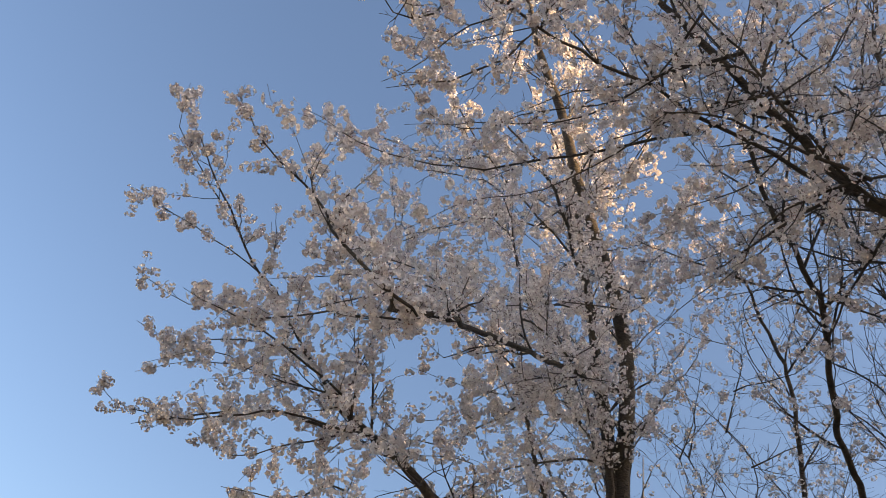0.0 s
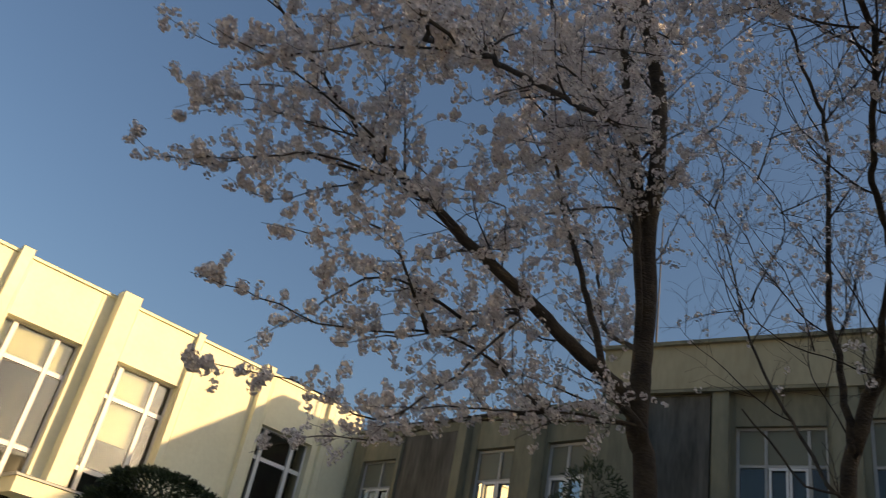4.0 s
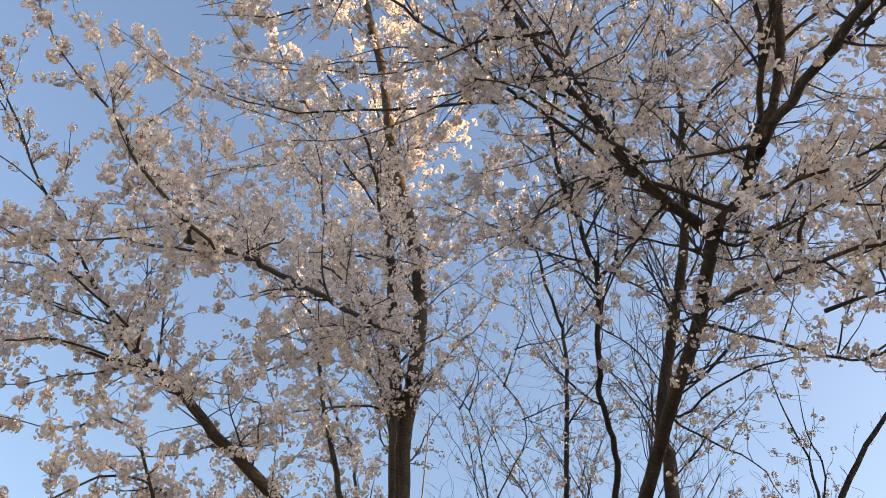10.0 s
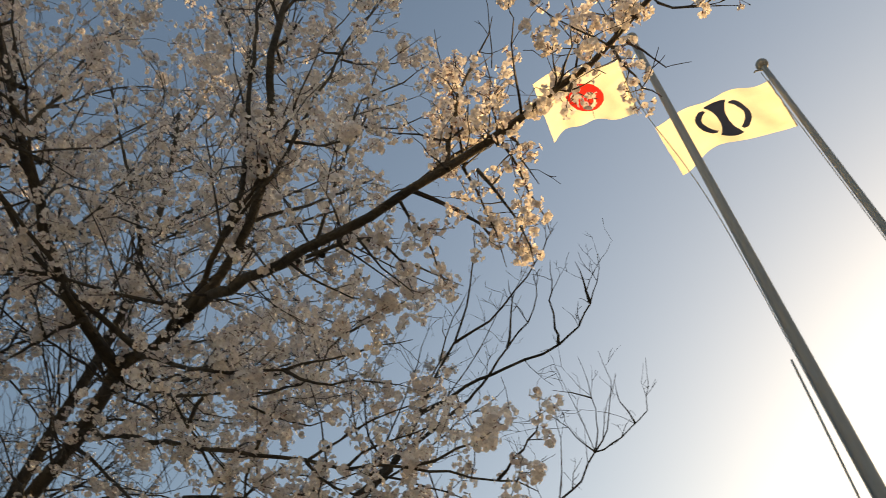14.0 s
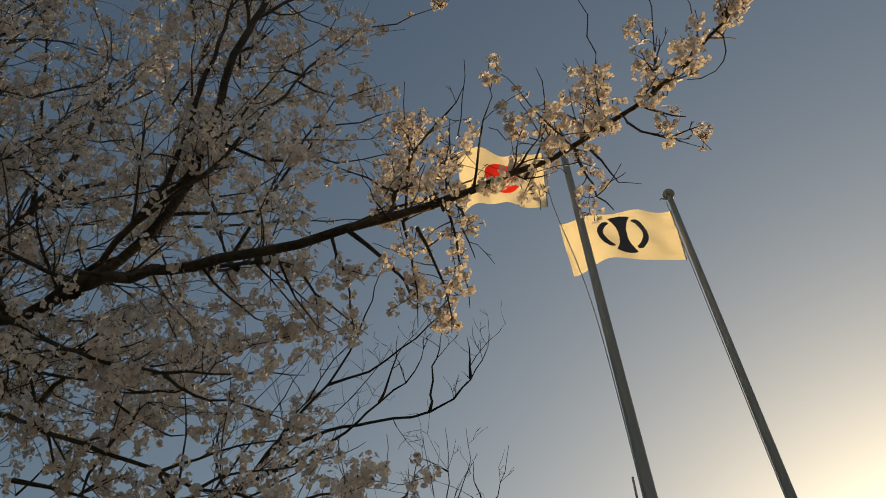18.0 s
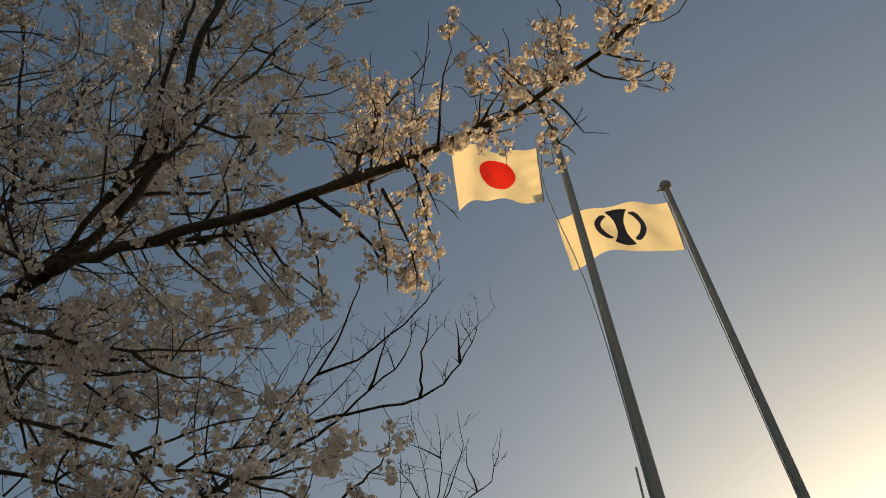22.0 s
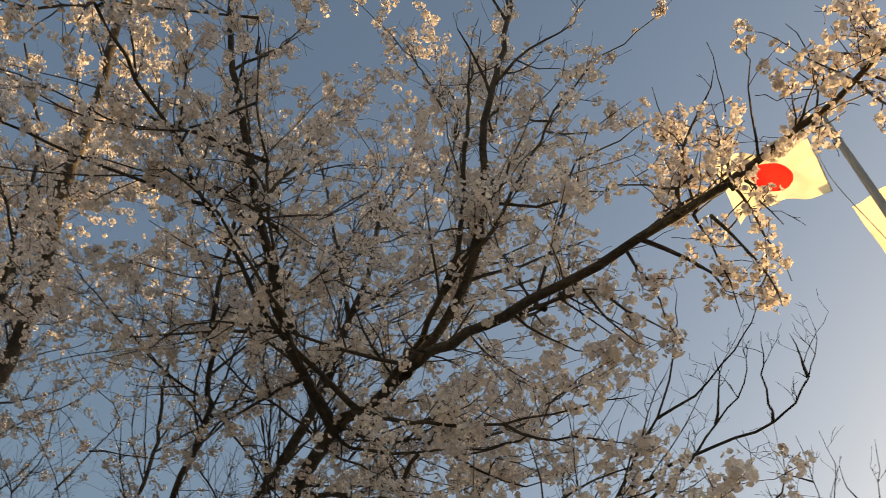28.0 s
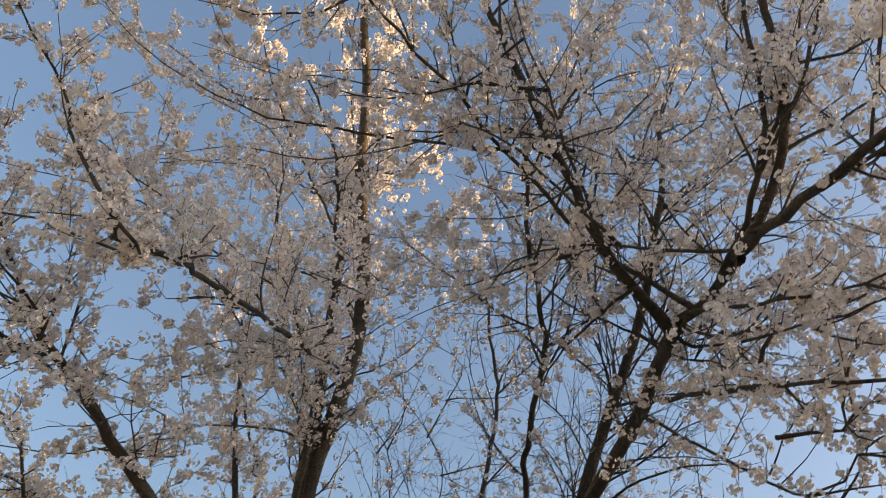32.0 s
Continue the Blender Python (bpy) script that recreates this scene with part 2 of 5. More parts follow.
def shell(parent, u0, u1, depth, top, mat):
    """Back, ends, roof and the dark room floor and back wall behind the windows."""
    part("back_wall", box(u0, u1, -depth - 0.3, -depth, -0.7, top), mat, parent)
    part("end_wall", box(u0, u0 + 0.3, -depth, -0.304, -0.7, top - 0.01), mat, parent)
    part("end_wall", box(u1 - 0.3, u1, -depth, -0.304, -0.7, top - 0.01), mat, parent)
    part("roof", box(u0 + 0.02, u1 - 0.02, -depth, -0.304, top - 0.55, top - 0.3), roof_grey, parent, "flat grey roof behind the parapet")
    part("room_wall", box(u0 + 0.31, u1 - 0.31, -2.6, -2.5, 3.9, top - 0.6), inside_dark, parent)
    part("room_floor", box(u0 + 0.31, u1 - 0.31, -2.5, -0.31, 3.7, 3.9), inside_dark, parent)


# sunlit wing
sunny, _ = wing("school_wing", (-20.66, 6.36), (-3.57, 23.91), 9, 8.4, concrete_warm, "cream painted school wing with pilasters, lit by low sun")
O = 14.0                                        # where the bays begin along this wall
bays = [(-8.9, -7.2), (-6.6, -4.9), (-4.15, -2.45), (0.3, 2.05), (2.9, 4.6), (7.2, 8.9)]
SUNNY_TOP = 8.40
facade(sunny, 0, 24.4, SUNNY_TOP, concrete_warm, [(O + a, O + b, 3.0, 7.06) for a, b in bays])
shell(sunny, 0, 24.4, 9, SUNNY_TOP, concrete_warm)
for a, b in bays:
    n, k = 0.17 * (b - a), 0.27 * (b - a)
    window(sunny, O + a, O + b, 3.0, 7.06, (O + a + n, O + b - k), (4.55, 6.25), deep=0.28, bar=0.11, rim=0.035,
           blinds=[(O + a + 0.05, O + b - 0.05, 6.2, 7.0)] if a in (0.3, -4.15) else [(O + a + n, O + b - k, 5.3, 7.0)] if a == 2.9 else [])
for u, wide, out in ((-7.0, 0.26, 0.14), (-4.6, 0.26, 0.14), (-2.3, 0.18, 0.12), (-0.05, 0.26, 0.2), (2.35, 0.46, 0.42), (4.62, 0.18, 0.12), (6.72, 0.3, 0.2), (9.1, 0.2, 0.12)):
    part("pilaster", box(O + u, O + u + wide, 0.003, out, -0.7, SUNNY_TOP + 0.14), concrete_warm, sunny)
part("canopy", box(15.6, 21.05, 0.004, 0.9, 3.52, 3.84), concrete_warm, sunny, "shallow pale canopy over the ground floor")
part("flashing", box(15.57, 21.08, 0.004, 0.94, 3.843, 3.90), dull_metal, sunny, "grey metal canopy edge")
part("coping", box(0, 24.4, -0.34, 0.05, SUNNY_TOP + 0.002, SUNNY_TOP + 0.07), concrete_warm, sunny)

# low wing in shade, part of that shade put into its dark render
low, _ = wing("school_wing", (-3.63, 23.65), (2.27, 17.95), 7, 7.85, concrete_grey, "weathered grey-cream school wing with stained panels, shade darkened into its render")
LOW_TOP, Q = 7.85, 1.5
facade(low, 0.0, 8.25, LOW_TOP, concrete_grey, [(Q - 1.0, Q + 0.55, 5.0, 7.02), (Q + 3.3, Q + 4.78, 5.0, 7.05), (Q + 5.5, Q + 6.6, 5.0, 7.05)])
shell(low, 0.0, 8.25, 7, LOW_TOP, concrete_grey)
for a, b in ((-1.0, 0.55), (3.3, 4.78), (5.5, 6.6)):
    c = (a + b) / 2
    window(low, Q + a, Q + b, 5.0, 7.03, (Q + c,), (6.28,), sashes=[(Q + c - 0.45, Q + c, 5.07, 6.24), (Q + c + 0.02, Q + c + 0.47, 5.07, 6.24)], blinds=[(Q + a + 0.05, Q + b - 0.05, 6.2, 7.02)], glazing=dusty_glass, metal=dull_metal)
part("stained_panel", box(Q + 0.72, Q + 2.72, 0.003, 0.09, -0.7, 7.55), concrete_dark, low, "dark rain-stained wall panel")
part("pilaster", box(Q + 2.75, Q + 3.05, 0.003, 0.2, -0.7, LOW_TOP + 0.03), concrete_grey, low)
part("pilaster", box(Q + 4.86, Q + 5.42, 0.003, 0.38, -0.7, LOW_TOP + 0.2), concrete_grey, low)
part("pilaster", box(Q + 0.57, Q + 0.7, 0.003, 0.16, -0.7, LOW_TOP - 0.3), concrete_grey, low)
part("coping", box(0, 8.25, -0.34, 0.06, LOW_TOP + 0.002, LOW_TOP + 0.08), concrete_grey, low)

# tall wing in shade, with the same shade-darkened render
tall, _ = wing("school_wing", (2.745, 19.61), (22.31, 7.53), 9, 9.87, concrete_grey, "tall weathered school wing with deep parapet, shade darkened into its render")
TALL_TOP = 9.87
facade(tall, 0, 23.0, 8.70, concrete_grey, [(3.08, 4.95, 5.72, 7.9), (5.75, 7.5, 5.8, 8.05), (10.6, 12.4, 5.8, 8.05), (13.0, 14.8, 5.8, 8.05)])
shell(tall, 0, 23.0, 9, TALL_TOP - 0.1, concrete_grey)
part("parapet", box(-0.05, 23.0, -0.3, 0.16, 8.703, TALL_TOP), parapet_paint, tall, "deep plain concrete parapet")
part("coping", box(-0.1, 23.0, -0.34, 0.26, TALL_TOP + 0.002, TALL_TOP + 0.09), concrete_grey, tall)
for a, b, z0, z1 in ((3.08, 4.95, 5.72, 7.9), (5.75, 7.5, 5.8, 8.05), (10.6, 12.4, 5.8, 8.05), (13.0, 14.8, 5.8, 8.05)):
    c = (a + b) / 2
    window(tall, a, b, z0, z1, (a + 0.62, b - 0.38), (7.05,), sashes=[(a + 0.68, a + 1.07, z0 + 0.07, 7.0), (a + 1.09, a + 1.46, z0 + 0.07, 7.0)], blinds=[(a + 0.05, b - 0.05, 7.05, z1)], glazing=dusty_glass, metal=dull_metal)
part("stained_panel", box(7.95, 10.2, 0.003, 0.05, 6.6, 8.98), concrete_dark, tall, "dark rain-stained wall panel")
part("flashing", box(7.72, 10.4, 0.165, 0.34, 9.02, 9.10), dull_metal, tall, "pale metal flashing strip")
part("canopy", box(8.0, 10.2, 0.06, 0.55, 6.42, 6.55), concrete_grey, tall)
for u in (7.82, 9.04, 10.28):
    part("downpipe", box(u - 0.035, u + 0.035, 0.17, 0.25, 0.0, 9.0, 0.02), dull_metal, tall, "white vertical downpipe")
part("downpipe", box(0.72, 0.80, 0.085, 0.16, 0.0, 8.6, 0.02), dull_metal, tall, "white vertical downpipe")
part("stained_panel", box(0.95, 2.55, 0.003, 0.08, -0.7, 8.62), concrete_dark, tall, "dark rain-stained wall panel")
part("pilaster", box(2.62, 2.98, 0.003, 0.17, -0.7, 8.70), concrete_grey, tall)
part("pilaster", box(5.05, 5.6, 0.003, 0.12, -0.7, 8.70), concrete_grey, tall)
part("drip_ledge", box(0, 5.0, 0.165, 0.24, 8.66, 8.74), concrete_grey, tall)


# an unseen plain wing, added behind the flag poles to keep the low sun off the lower boughs
shade_wing, _ = wing("school_wing", (21.9, 7.2), (19.86, -4.85), 8, 9.7, concrete_grey, "plain unseen wing added across the yard to block the low sun")
facade(shade_wing, 0, 12.22, 9.6, concrete_grey, [])
part("back_wall", box(0, 12.22, -8.3, -8.0, -0.7, 9.6), concrete_grey, shade_wing)
part("end_wall", box(0, 0.3, -8.0, -0.304, -0.7, 9.59), concrete_grey, shade_wing)
part("end_wall", box(11.92, 12.22, -8.0, -0.304, -0.7, 9.59), concrete_grey, shade_wing)
part("roof", box(0.3, 11.92, -8.0, -0.304, 9.0, 9.3), roof_grey, shade_wing)
# added block on the unseen roof, raises the shade line on the crowns
part("roof_shade_block", box(0.2, 10.6, -6.0, -0.5, 9.304, 10.25), concrete_grey, shade_wing)


# ---- tubes, trees and their blossom ----
def spline(points, step=0.08):
    """Points along a smooth curve through the given ones, about step apart."""
    p = np.array([2 * np.array(points[0]) - points[1], *points, 2 * np.array(points[-1]) - points[-2]], dtype=float)
    out = []
    for i in range(1, len(p) - 2):
        n = max(2, int(np.linalg.norm(p[i + 1] - p[i]) / step))
        t = np.linspace(0, 1, n, endpoint=False)[:, None]
        out.append(0.5 * (2 * p[i] + (p[i + 1] - p[i - 1]) * t + (2 * p[i - 1] - 5 * p[i] + 4 * p[i + 1] - p[i + 2]) * t ** 2
                          + (3 * p[i] - p[i - 1] - 3 * p[i + 1] + p[i + 2]) * t ** 3))
    out.append(p[-2][None])
    return np.concatenate(out)


def unit(v):
    return v / (np.linalg.norm(v) + 1e-9)


def tube(line, radii, sides):
    """Rings round a line: vertices and quads, with a blunt cone at the end."""
    radii = np.append(np.asarray(radii, dtype=float), [radii[-1] * 0.6, radii[-1] * 0.05])
    tip = unit(line[-1] - line[-2]) * radii[-3]
    line = np.concatenate([line, [line[-1] + 0.5 * tip, line[-1] + 0.75 * tip]])
    n = len(line)
    tangent = np.gradient(line, axis=0)
    tangent /= np.linalg.norm(tangent, axis=1)[:, None] + 1e-9
    ref = np.array([0.31, 0.21, 0.93]) if abs(tangent[:, 2]).mean() < 0.8 else np.array([1.0, 0.1, 0])
    a = np.cross(tangent, ref)
    a /= np.linalg.norm(a, axis=1)[:, None] + 1e-9
    b = np.cross(tangent, a)
    ang = np.arange(sides) * 2 * math.pi / sides
    ring = a[:, None] * np.cos(ang)[None, :, None] + b[:, None] * np.sin(ang)[None, :, None]
    v = (line[:, None] + ring * np.asarray(radii)[:, None, None]).reshape(-1, 3)
    i, j = np.meshgrid(np.arange(n - 1), np.arange(sides), indexing="ij")
    k = (j + 1) % sides
    f = np.stack([i * sides + j, i * sides + k, (i + 1) * sides + k, (i + 1) * sides + j], -1).reshape(-1, 4)
    return v, f


class Heap:
    """Gathers vertices and quads of many small pieces."""
    def __init__(self):
        self.v, self.f, self.m, self.n = [], [], [], 0

    def add(self, v, f, m=0):
        self.v.append(v)
        self.f.append(f + self.n)
        self.m.append(np.full(len(f), m))
        self.n += len(v)

    def link(self, name, mats, parent, smooth=False):
        if not self.v:
            return None
        return link_mesh(name, np.concatenate(self.v), np.concatenate(self.f), mats, parent, smooth, np.concatenate(self.m))


rng = np.random.default_rng(7)


def blossom_shapes(count=8):
    """A few open five-petalled flowers, 25 mm across, with a calyx and stalk; the stalk starts at the origin, the flower looks along +z."""
    shapes = []
    for s in range(count):
        v, f, m = [], [], []
        cup, stalk = rng.uniform(0.15, 0.75), rng.uniform(0.010, 0.022)
        for k in range(5):
            a = 2 * math.pi * (k + rng.uniform(-0.12, 0.12)) / 5
            r, w = rng.uniform(0.0110, 0.0138), rng.uniform(0.0062, 0.0077)
            ca, sa = math.cos(a), math.sin(a)
            base = len(v)
            for d, t, h in ((0.001, -0.0015, 0), (0.001, 0.0015, 0), (0.6 * r, w, 0.45 * cup * r), (r, 0.0033, cup * r + rng.uniform(-0.002, 0.0015)),
                            (r, -0.0033, cup * r + rng.uniform(-0.002, 0.0015)), (0.6 * r, -w, 0.45 * cup * r)):
                v.append((d * ca - t * sa, d * sa + t * ca, stalk + h))
            f += [(base, base + 1, base + 2, base + 5), (base + 5, base + 2, base + 3, base + 4)]
            m += [0, 0]
        base = len(v)
        for z, r in ((0, 0.0006), (stalk + 0.0015, 0.0024)):
            for k in range(3):
                v.append((r * math.cos(k * 2.094), r * math.sin(k * 2.094), z))
        for k in range(3):
            a, b = base + k, base + (k + 1) % 3
            f.append((a, b, b + 3, a + 3))
            m.append(1)
        shapes.append((np.array(v), np.array(f), np.array(m)))
    return shapes


FLOWERS = blossom_shapes()


def small_blossoms(count=10):
    """The same flower with one cupped sheet a petal and a single calyx sheet, for the mass of blossom."""
    shapes = []
    for k in range(count):
        v, f, m = [], [], []
        cup, stalk = rng.uniform(0.15, 0.8), rng.uniform(0.004, 0.009)
        for p in range(5):
            a = 2 * math.pi * (p + rng.uniform(-0.12, 0.12)) / 5
            r, w = rng.uniform(0.0112, 0.014), rng.uniform(0.0068, 0.0082)
            ca, sa, base = math.cos(a), math.sin(a), len(v)
            for d, t, h in ((0.0005, 0, 0), (0.68 * r, w, 0.55 * cup * r), (r, 0, cup * r + rng.uniform(-0.002, 0.001)), (0.68 * r, -w, 0.55 * cup * r)):
                v.append((d * ca - t * sa, d * sa + t * ca, stalk + h))
            f.append((base, base + 1, base + 2, base + 3))
            m.append(0)
        base = len(v)
        v += [(-0.0006, 0, 0), (0.0006, 0, 0), (0.003, 0.001, stalk + 0.001), (-0.003, -0.001, stalk + 0.001)]
        f.append((base, base + 1, base + 2, base + 3))
        m.append(1)
        shapes.append((np.array(v), np.array(f), np.array(m)))
    return shapes


SMALL_FLOWERS = small_blossoms()
FLOWER_SIZE = 0.70


def scatter_flowers(places, ways):
    """Vertices, faces and material of one flower at each place, looking its way with a random spin."""
    which = rng.integers(0, len(SMALL_FLOWERS), len(places))
    vs, fs, ms, n = [], [], [], 0
    ways = ways / (np.linalg.norm(ways, axis=1)[:, None] + 1e-9)
    ref = np.where(np.abs(ways[:, 2:3]) < 0.9, np.array([[0, 0, 1.0]]), np.array([[1.0, 0, 0]]))
    x = np.cross(ref, ways)
    x /= np.linalg.norm(x, axis=1)[:, None]
    y = np.cross(ways, x)
    spin = rng.uniform(0, 2 * math.pi, len(places))[:, None]
    x, y = x * np.cos(spin) + y * np.sin(spin), y * np.cos(spin) - x * np.sin(spin)
    size = FLOWER_SIZE * rng.uniform(0.82, 1.15, len(places))[:, None, None]
    for s, (v, f, m) in enumerate(SMALL_FLOWERS):
        at = np.nonzero(which == s)[0]
        if not len(at):
            continue
        local = v[None] * size[at]
        world_v = places[at][:, None] + local[:, :, :1] * x[at][:, None] + local[:, :, 1:2] * y[at][:, None] + local[:, :, 2:] * ways[at][:, None]
        vs.append(world_v.reshape(-1, 3))
        fs.append((f[None] + (np.arange(len(at)) * len(v))[:, None, None] + n).reshape(-1, 4))
        ms.append(np.tile(m, len(at)))
        n += len(at) * len(v)
    return np.concatenate(vs), np.concatenate(fs), np.concatenate(ms)


def shoot(heap, start, way, length, r0, spots, depth, up=0.35, bare=False):
    """A twig with side twigs; flower spots are noted along it."""
    n = max(4, int(length / 0.06))
    line, d = [np.array(start)], unit(way)
    for i in range(n):
        d = unit(d + rng.normal(0, 0.10 if length > 0.4 else 0.17, 3) + np.array([0, 0, up * 0.12]))
        line.append(line[-1] + d * length / n)
    line = np.array(line)
    radii = np.linspace(r0, max(0.0008, r0 * 0.35), len(line))
    heap.add(*tube(line, radii, 3 if r0 < 0.0016 else 4 if r0 < 0.008 else 6))
    for i in range(1 if length < 0.4 else n // 3, len(line)):
        spots.append((line[i], unit(line[i] - line[i - 1]), i / n))
    if depth > 0:
        for k in range(int(length / (0.10 if not bare else 0.16)) + 1):
            i = rng.integers(1, len(line))
            side = unit(np.cross(d, rng.normal(0, 1, 3)))
            shoot(heap, line[i], unit(line[i] - line[i - 1]) * rng.uniform(0.3, 1.0) + side * rng.uniform(0.5, 1.0) + np.array([0, 0, up * 0.5]),
                  length * rng.uniform(0.25, 0.55), max(0.0013 if bare else 0.0011, radii[i] * 0.6), spots, depth - 1, up, bare)


TWIG_EVERY, BUNCH, FILL = 0.078, 0.36, 0.5


def place_flowers(limb, places, ways):
    """The nearest flowers, each an object on one of the shared flower meshes."""
    for p, w in zip(places, ways):
        m = FLOWER_MESHES[rng.integers(0, len(FLOWER_MESHES))]
        ob = new("flower", m)
        turn = Vector(w).to_track_quat("Z", "Y").to_matrix().to_4x4()
        ob.matrix_world = Matrix.Translation(p) @ turn @ Matrix.Rotation(rng.uniform(0, 6.28), 4, "Z") @ Matrix.Scale(FLOWER_SIZE * rng.uniform(0.82, 1.12), 4)
        ob.parent = limb


FLOWER_MESHES = []
for _v, _f, _m in FLOWERS:
    _ob = link_mesh("flower", _v, _f, [petal, calyx], None, False, _m)
    FLOWER_MESHES.append(_ob.data)
    bpy.data.objects.remove(_ob)


def grow(tree, kind, points, r0, r1, blossom, near=False):
    """A limb through the points, tapering from r0 to r1, with twigs, and with blossom of that density.
    near: its twigs and its first flowers are objects of their own."""
    line = spline(points)
    t = np.linspace(0, 1, len(line))
    line[1:-1] += rng.normal(0, 0.0015 if r0 > 0.06 else 0.004, (len(line) - 2, 3)) * (1 + 20 * r1)
    slim = 0.68 if kind == "trunk" else 0.47 if r0 > 0.032 else 0.38 if r0 > 0.0145 else 0.3
    r0, r1 = r0 * slim, max(0.0009, r1 * slim * (0.5 if r1 < 0.01 else 1))
    radii = r1 + (r0 - r1) * (1 - t) ** 0.85
    if kind == "trunk":
        radii = radii * (1 + 0.7 * np.exp(-line[:, 2] / 0.25)) * (1 + 0.02 * rng.normal(0, 1, len(line)))
    elif kind != "shoot":
        radii = radii * (1 + 0.35 * np.exp(-np.arange(len(line)) * 0.9))      # the collar where it leaves its parent
    is_bare = tree.get("bare", 0)
    mat = bare_bark if is_bare else bark
    v, f = tube(line, radii, 12 if r0 > 0.025 else 8)
    limb = link_mesh(kind, v, f, [mat], tree, smooth=True)
    if kind == "shoot":
        return limb
    heap, spots = Heap(), []
    reach = 0.45 if is_bare else 0.13 if near else 0.2 if r0 < 0.012 else 0.45
    length = np.linalg.norm(np.diff(line, axis=0), axis=1).sum()
    starts = []
    if kind != "trunk" or is_bare:
        first = 0.02 if near else 0.3 if (kind == "stem" or r0 > 0.02) else 0.06
        for k in range(int(length / (0.022 if near else TWIG_EVERY) * (0.55 if is_bare else min(1.0, 0.25 + blossom)))):
            i = min(len(line) - 2, int(len(line) * rng.uniform(first, 0.86 if near else 1.0)))
            starts.append((i, reach * rng.uniform(0.25, 1.0) * (1 - 0.6 * i / len(line)), min(radii[i] * 0.7, rng.uniform(0.0013, 0.0026) * (1.1 if is_bare else 1)), 2 if is_bare else 1))
    branch = 1.2 if kind != "limb" else 0.9 if r0 > 0.03 else 0.5
    if r0 > 0.0105 and not is_bare:
        for k in range(int(length / 0.26)):
            i = min(len(line) - 2, int(len(line) * rng.uniform(0.45 if kind == "trunk" else 0.2, 1.0)))
            starts.append((i, rng.uniform(0.55, 1.0) * branch * (1 - 0.3 * i / len(line)), min(radii[i] * 0.6, 0.0065), 2))
    elif kind == "limb" and not is_bare:
        for k in range(int(length / (0.12 if near else 0.29))):
            i = min(len(line) - 2, int(len(line) * rng.uniform(0.05, 0.72)))
            starts.append((i, rng.uniform(0.5, 1.0) * (0.25 if near else FILL) * (1 - 0.8 * i / len(line)), min(radii[i] * 0.6, 0.0035), 1))
    for i, long, r, depth in starts:
        d = unit(line[i + 1] - line[i])
        side = unit(np.cross(d, rng.normal(0, 1, 3)))
        if near:
            heap = Heap()
        shoot(heap, line[i], d * rng.uniform(0.2, 1.0) + side * rng.uniform(0.6, 1.1) + np.array([0, 0, 0.35]), long, r, spots, depth, bare=bool(is_bare))
        if near:
            heap.link("twig", [twig_bark], limb)
    if not near:
        fine = heap.link("twig_spray", [bare_bark if is_bare else twig_bark], limb)
        if fine:
            tagged(fine, kind="stuff")
    if kind != "trunk" and r0 < 0.016:
        spots += [(line[i], unit(line[i + 1] - line[i]), 0.5) for i in range(2, len(line) - 1)]
    places, ways = [], []
    for p, d, along in spots:
        if rng.random() > BUNCH * blossom * tree.get("lush", 1):
            continue
        round_to = rng.uniform(0.007, 0.022)                                   # one round cluster of flowers on a spur
        middle = p + unit(rng.normal(0, 1, 3)) * rng.uniform(0.0, 0.012)
        for q in range(int(4 + round_to * 420 * rng.uniform(0.7, 1.2))):
            w = unit(rng.normal(0, 1, 3) + 0.15 * d + np.array([0, 0, -0.15]))
            places.append(middle + w * round_to * rng.uniform(0.6, 1.05))
            ways.append(w)
    if near:
        place_flowers(limb, places[:240], ways[:240])
        places, ways = places[240:], ways[240:]
    if places:
        v, f, m = scatter_flowers(np.array(places), np.array(ways))
        tagged(link_mesh("blossom", v, f, [petal, calyx], limb, False, m), kind="stuff")
    return limb


tree_a = thing("cherry_tree", Matrix(), "cherry tree in full pale pink blossom with spreading limbs", "tree", "cherry trees in the yard")
tree_b = thing("cherry_tree", Matrix(), "leaning cherry tree in pale pink blossom with several stems", "tree", "cherry trees in the yard")
tree_c = thing("cherry_tree", Matrix(), "slender straight cherry tree with thinner pale blossom", "tree", "cherry trees in the yard")
tree_d = thing("bare_tree", Matrix(), "leafless grey tree with fine upturned twigs", "tree")
tree_d["bare"] = 1
tree_a["lush"] = 1.3
grow(tree_a, "trunk", [(0.88, 4.69, -0.05), (0.86, 4.68, 1.36), (0.85, 4.67, 2.73), (0.78, 4.63, 3.0), (0.77, 4.58, 3.28), (0.77, 4.54, 3.78), (0.73, 4.45, 4.23), (0.74, 4.35, 4.59), (0.68, 4.27, 5.29), (0.31, 3.88, 6.13), (0.11, 3.75, 6.88), (-0.11, 3.65, 7.48), (-0.34, 3.53, 8.41)], 0.118, 0.03, 0.45)
grow(tree_a, "stem", [(0.77, 4.54, 3.7), (0.73, 4.52, 3.85), (0.68, 4.46, 4.16), (0.64, 4.42, 4.46), (0.57, 4.38, 4.86), (0.49, 4.34, 5.33), (0.41, 4.30, 5.84), (0.28, 4.20, 6.56), (0.11, 4.10, 7.42)], 0.095, 0.02, 0.45)
grow(tree_a, "limb", [(0.77, 4.58, 3.28), (0.64, 4.37, 4.25), (0.52, 4.19, 4.95), (0.23, 3.6, 5.37), (0.03, 3.46, 5.76), (-0.35, 3.25, 6.06)], 0.05, 0.012, 0.5)
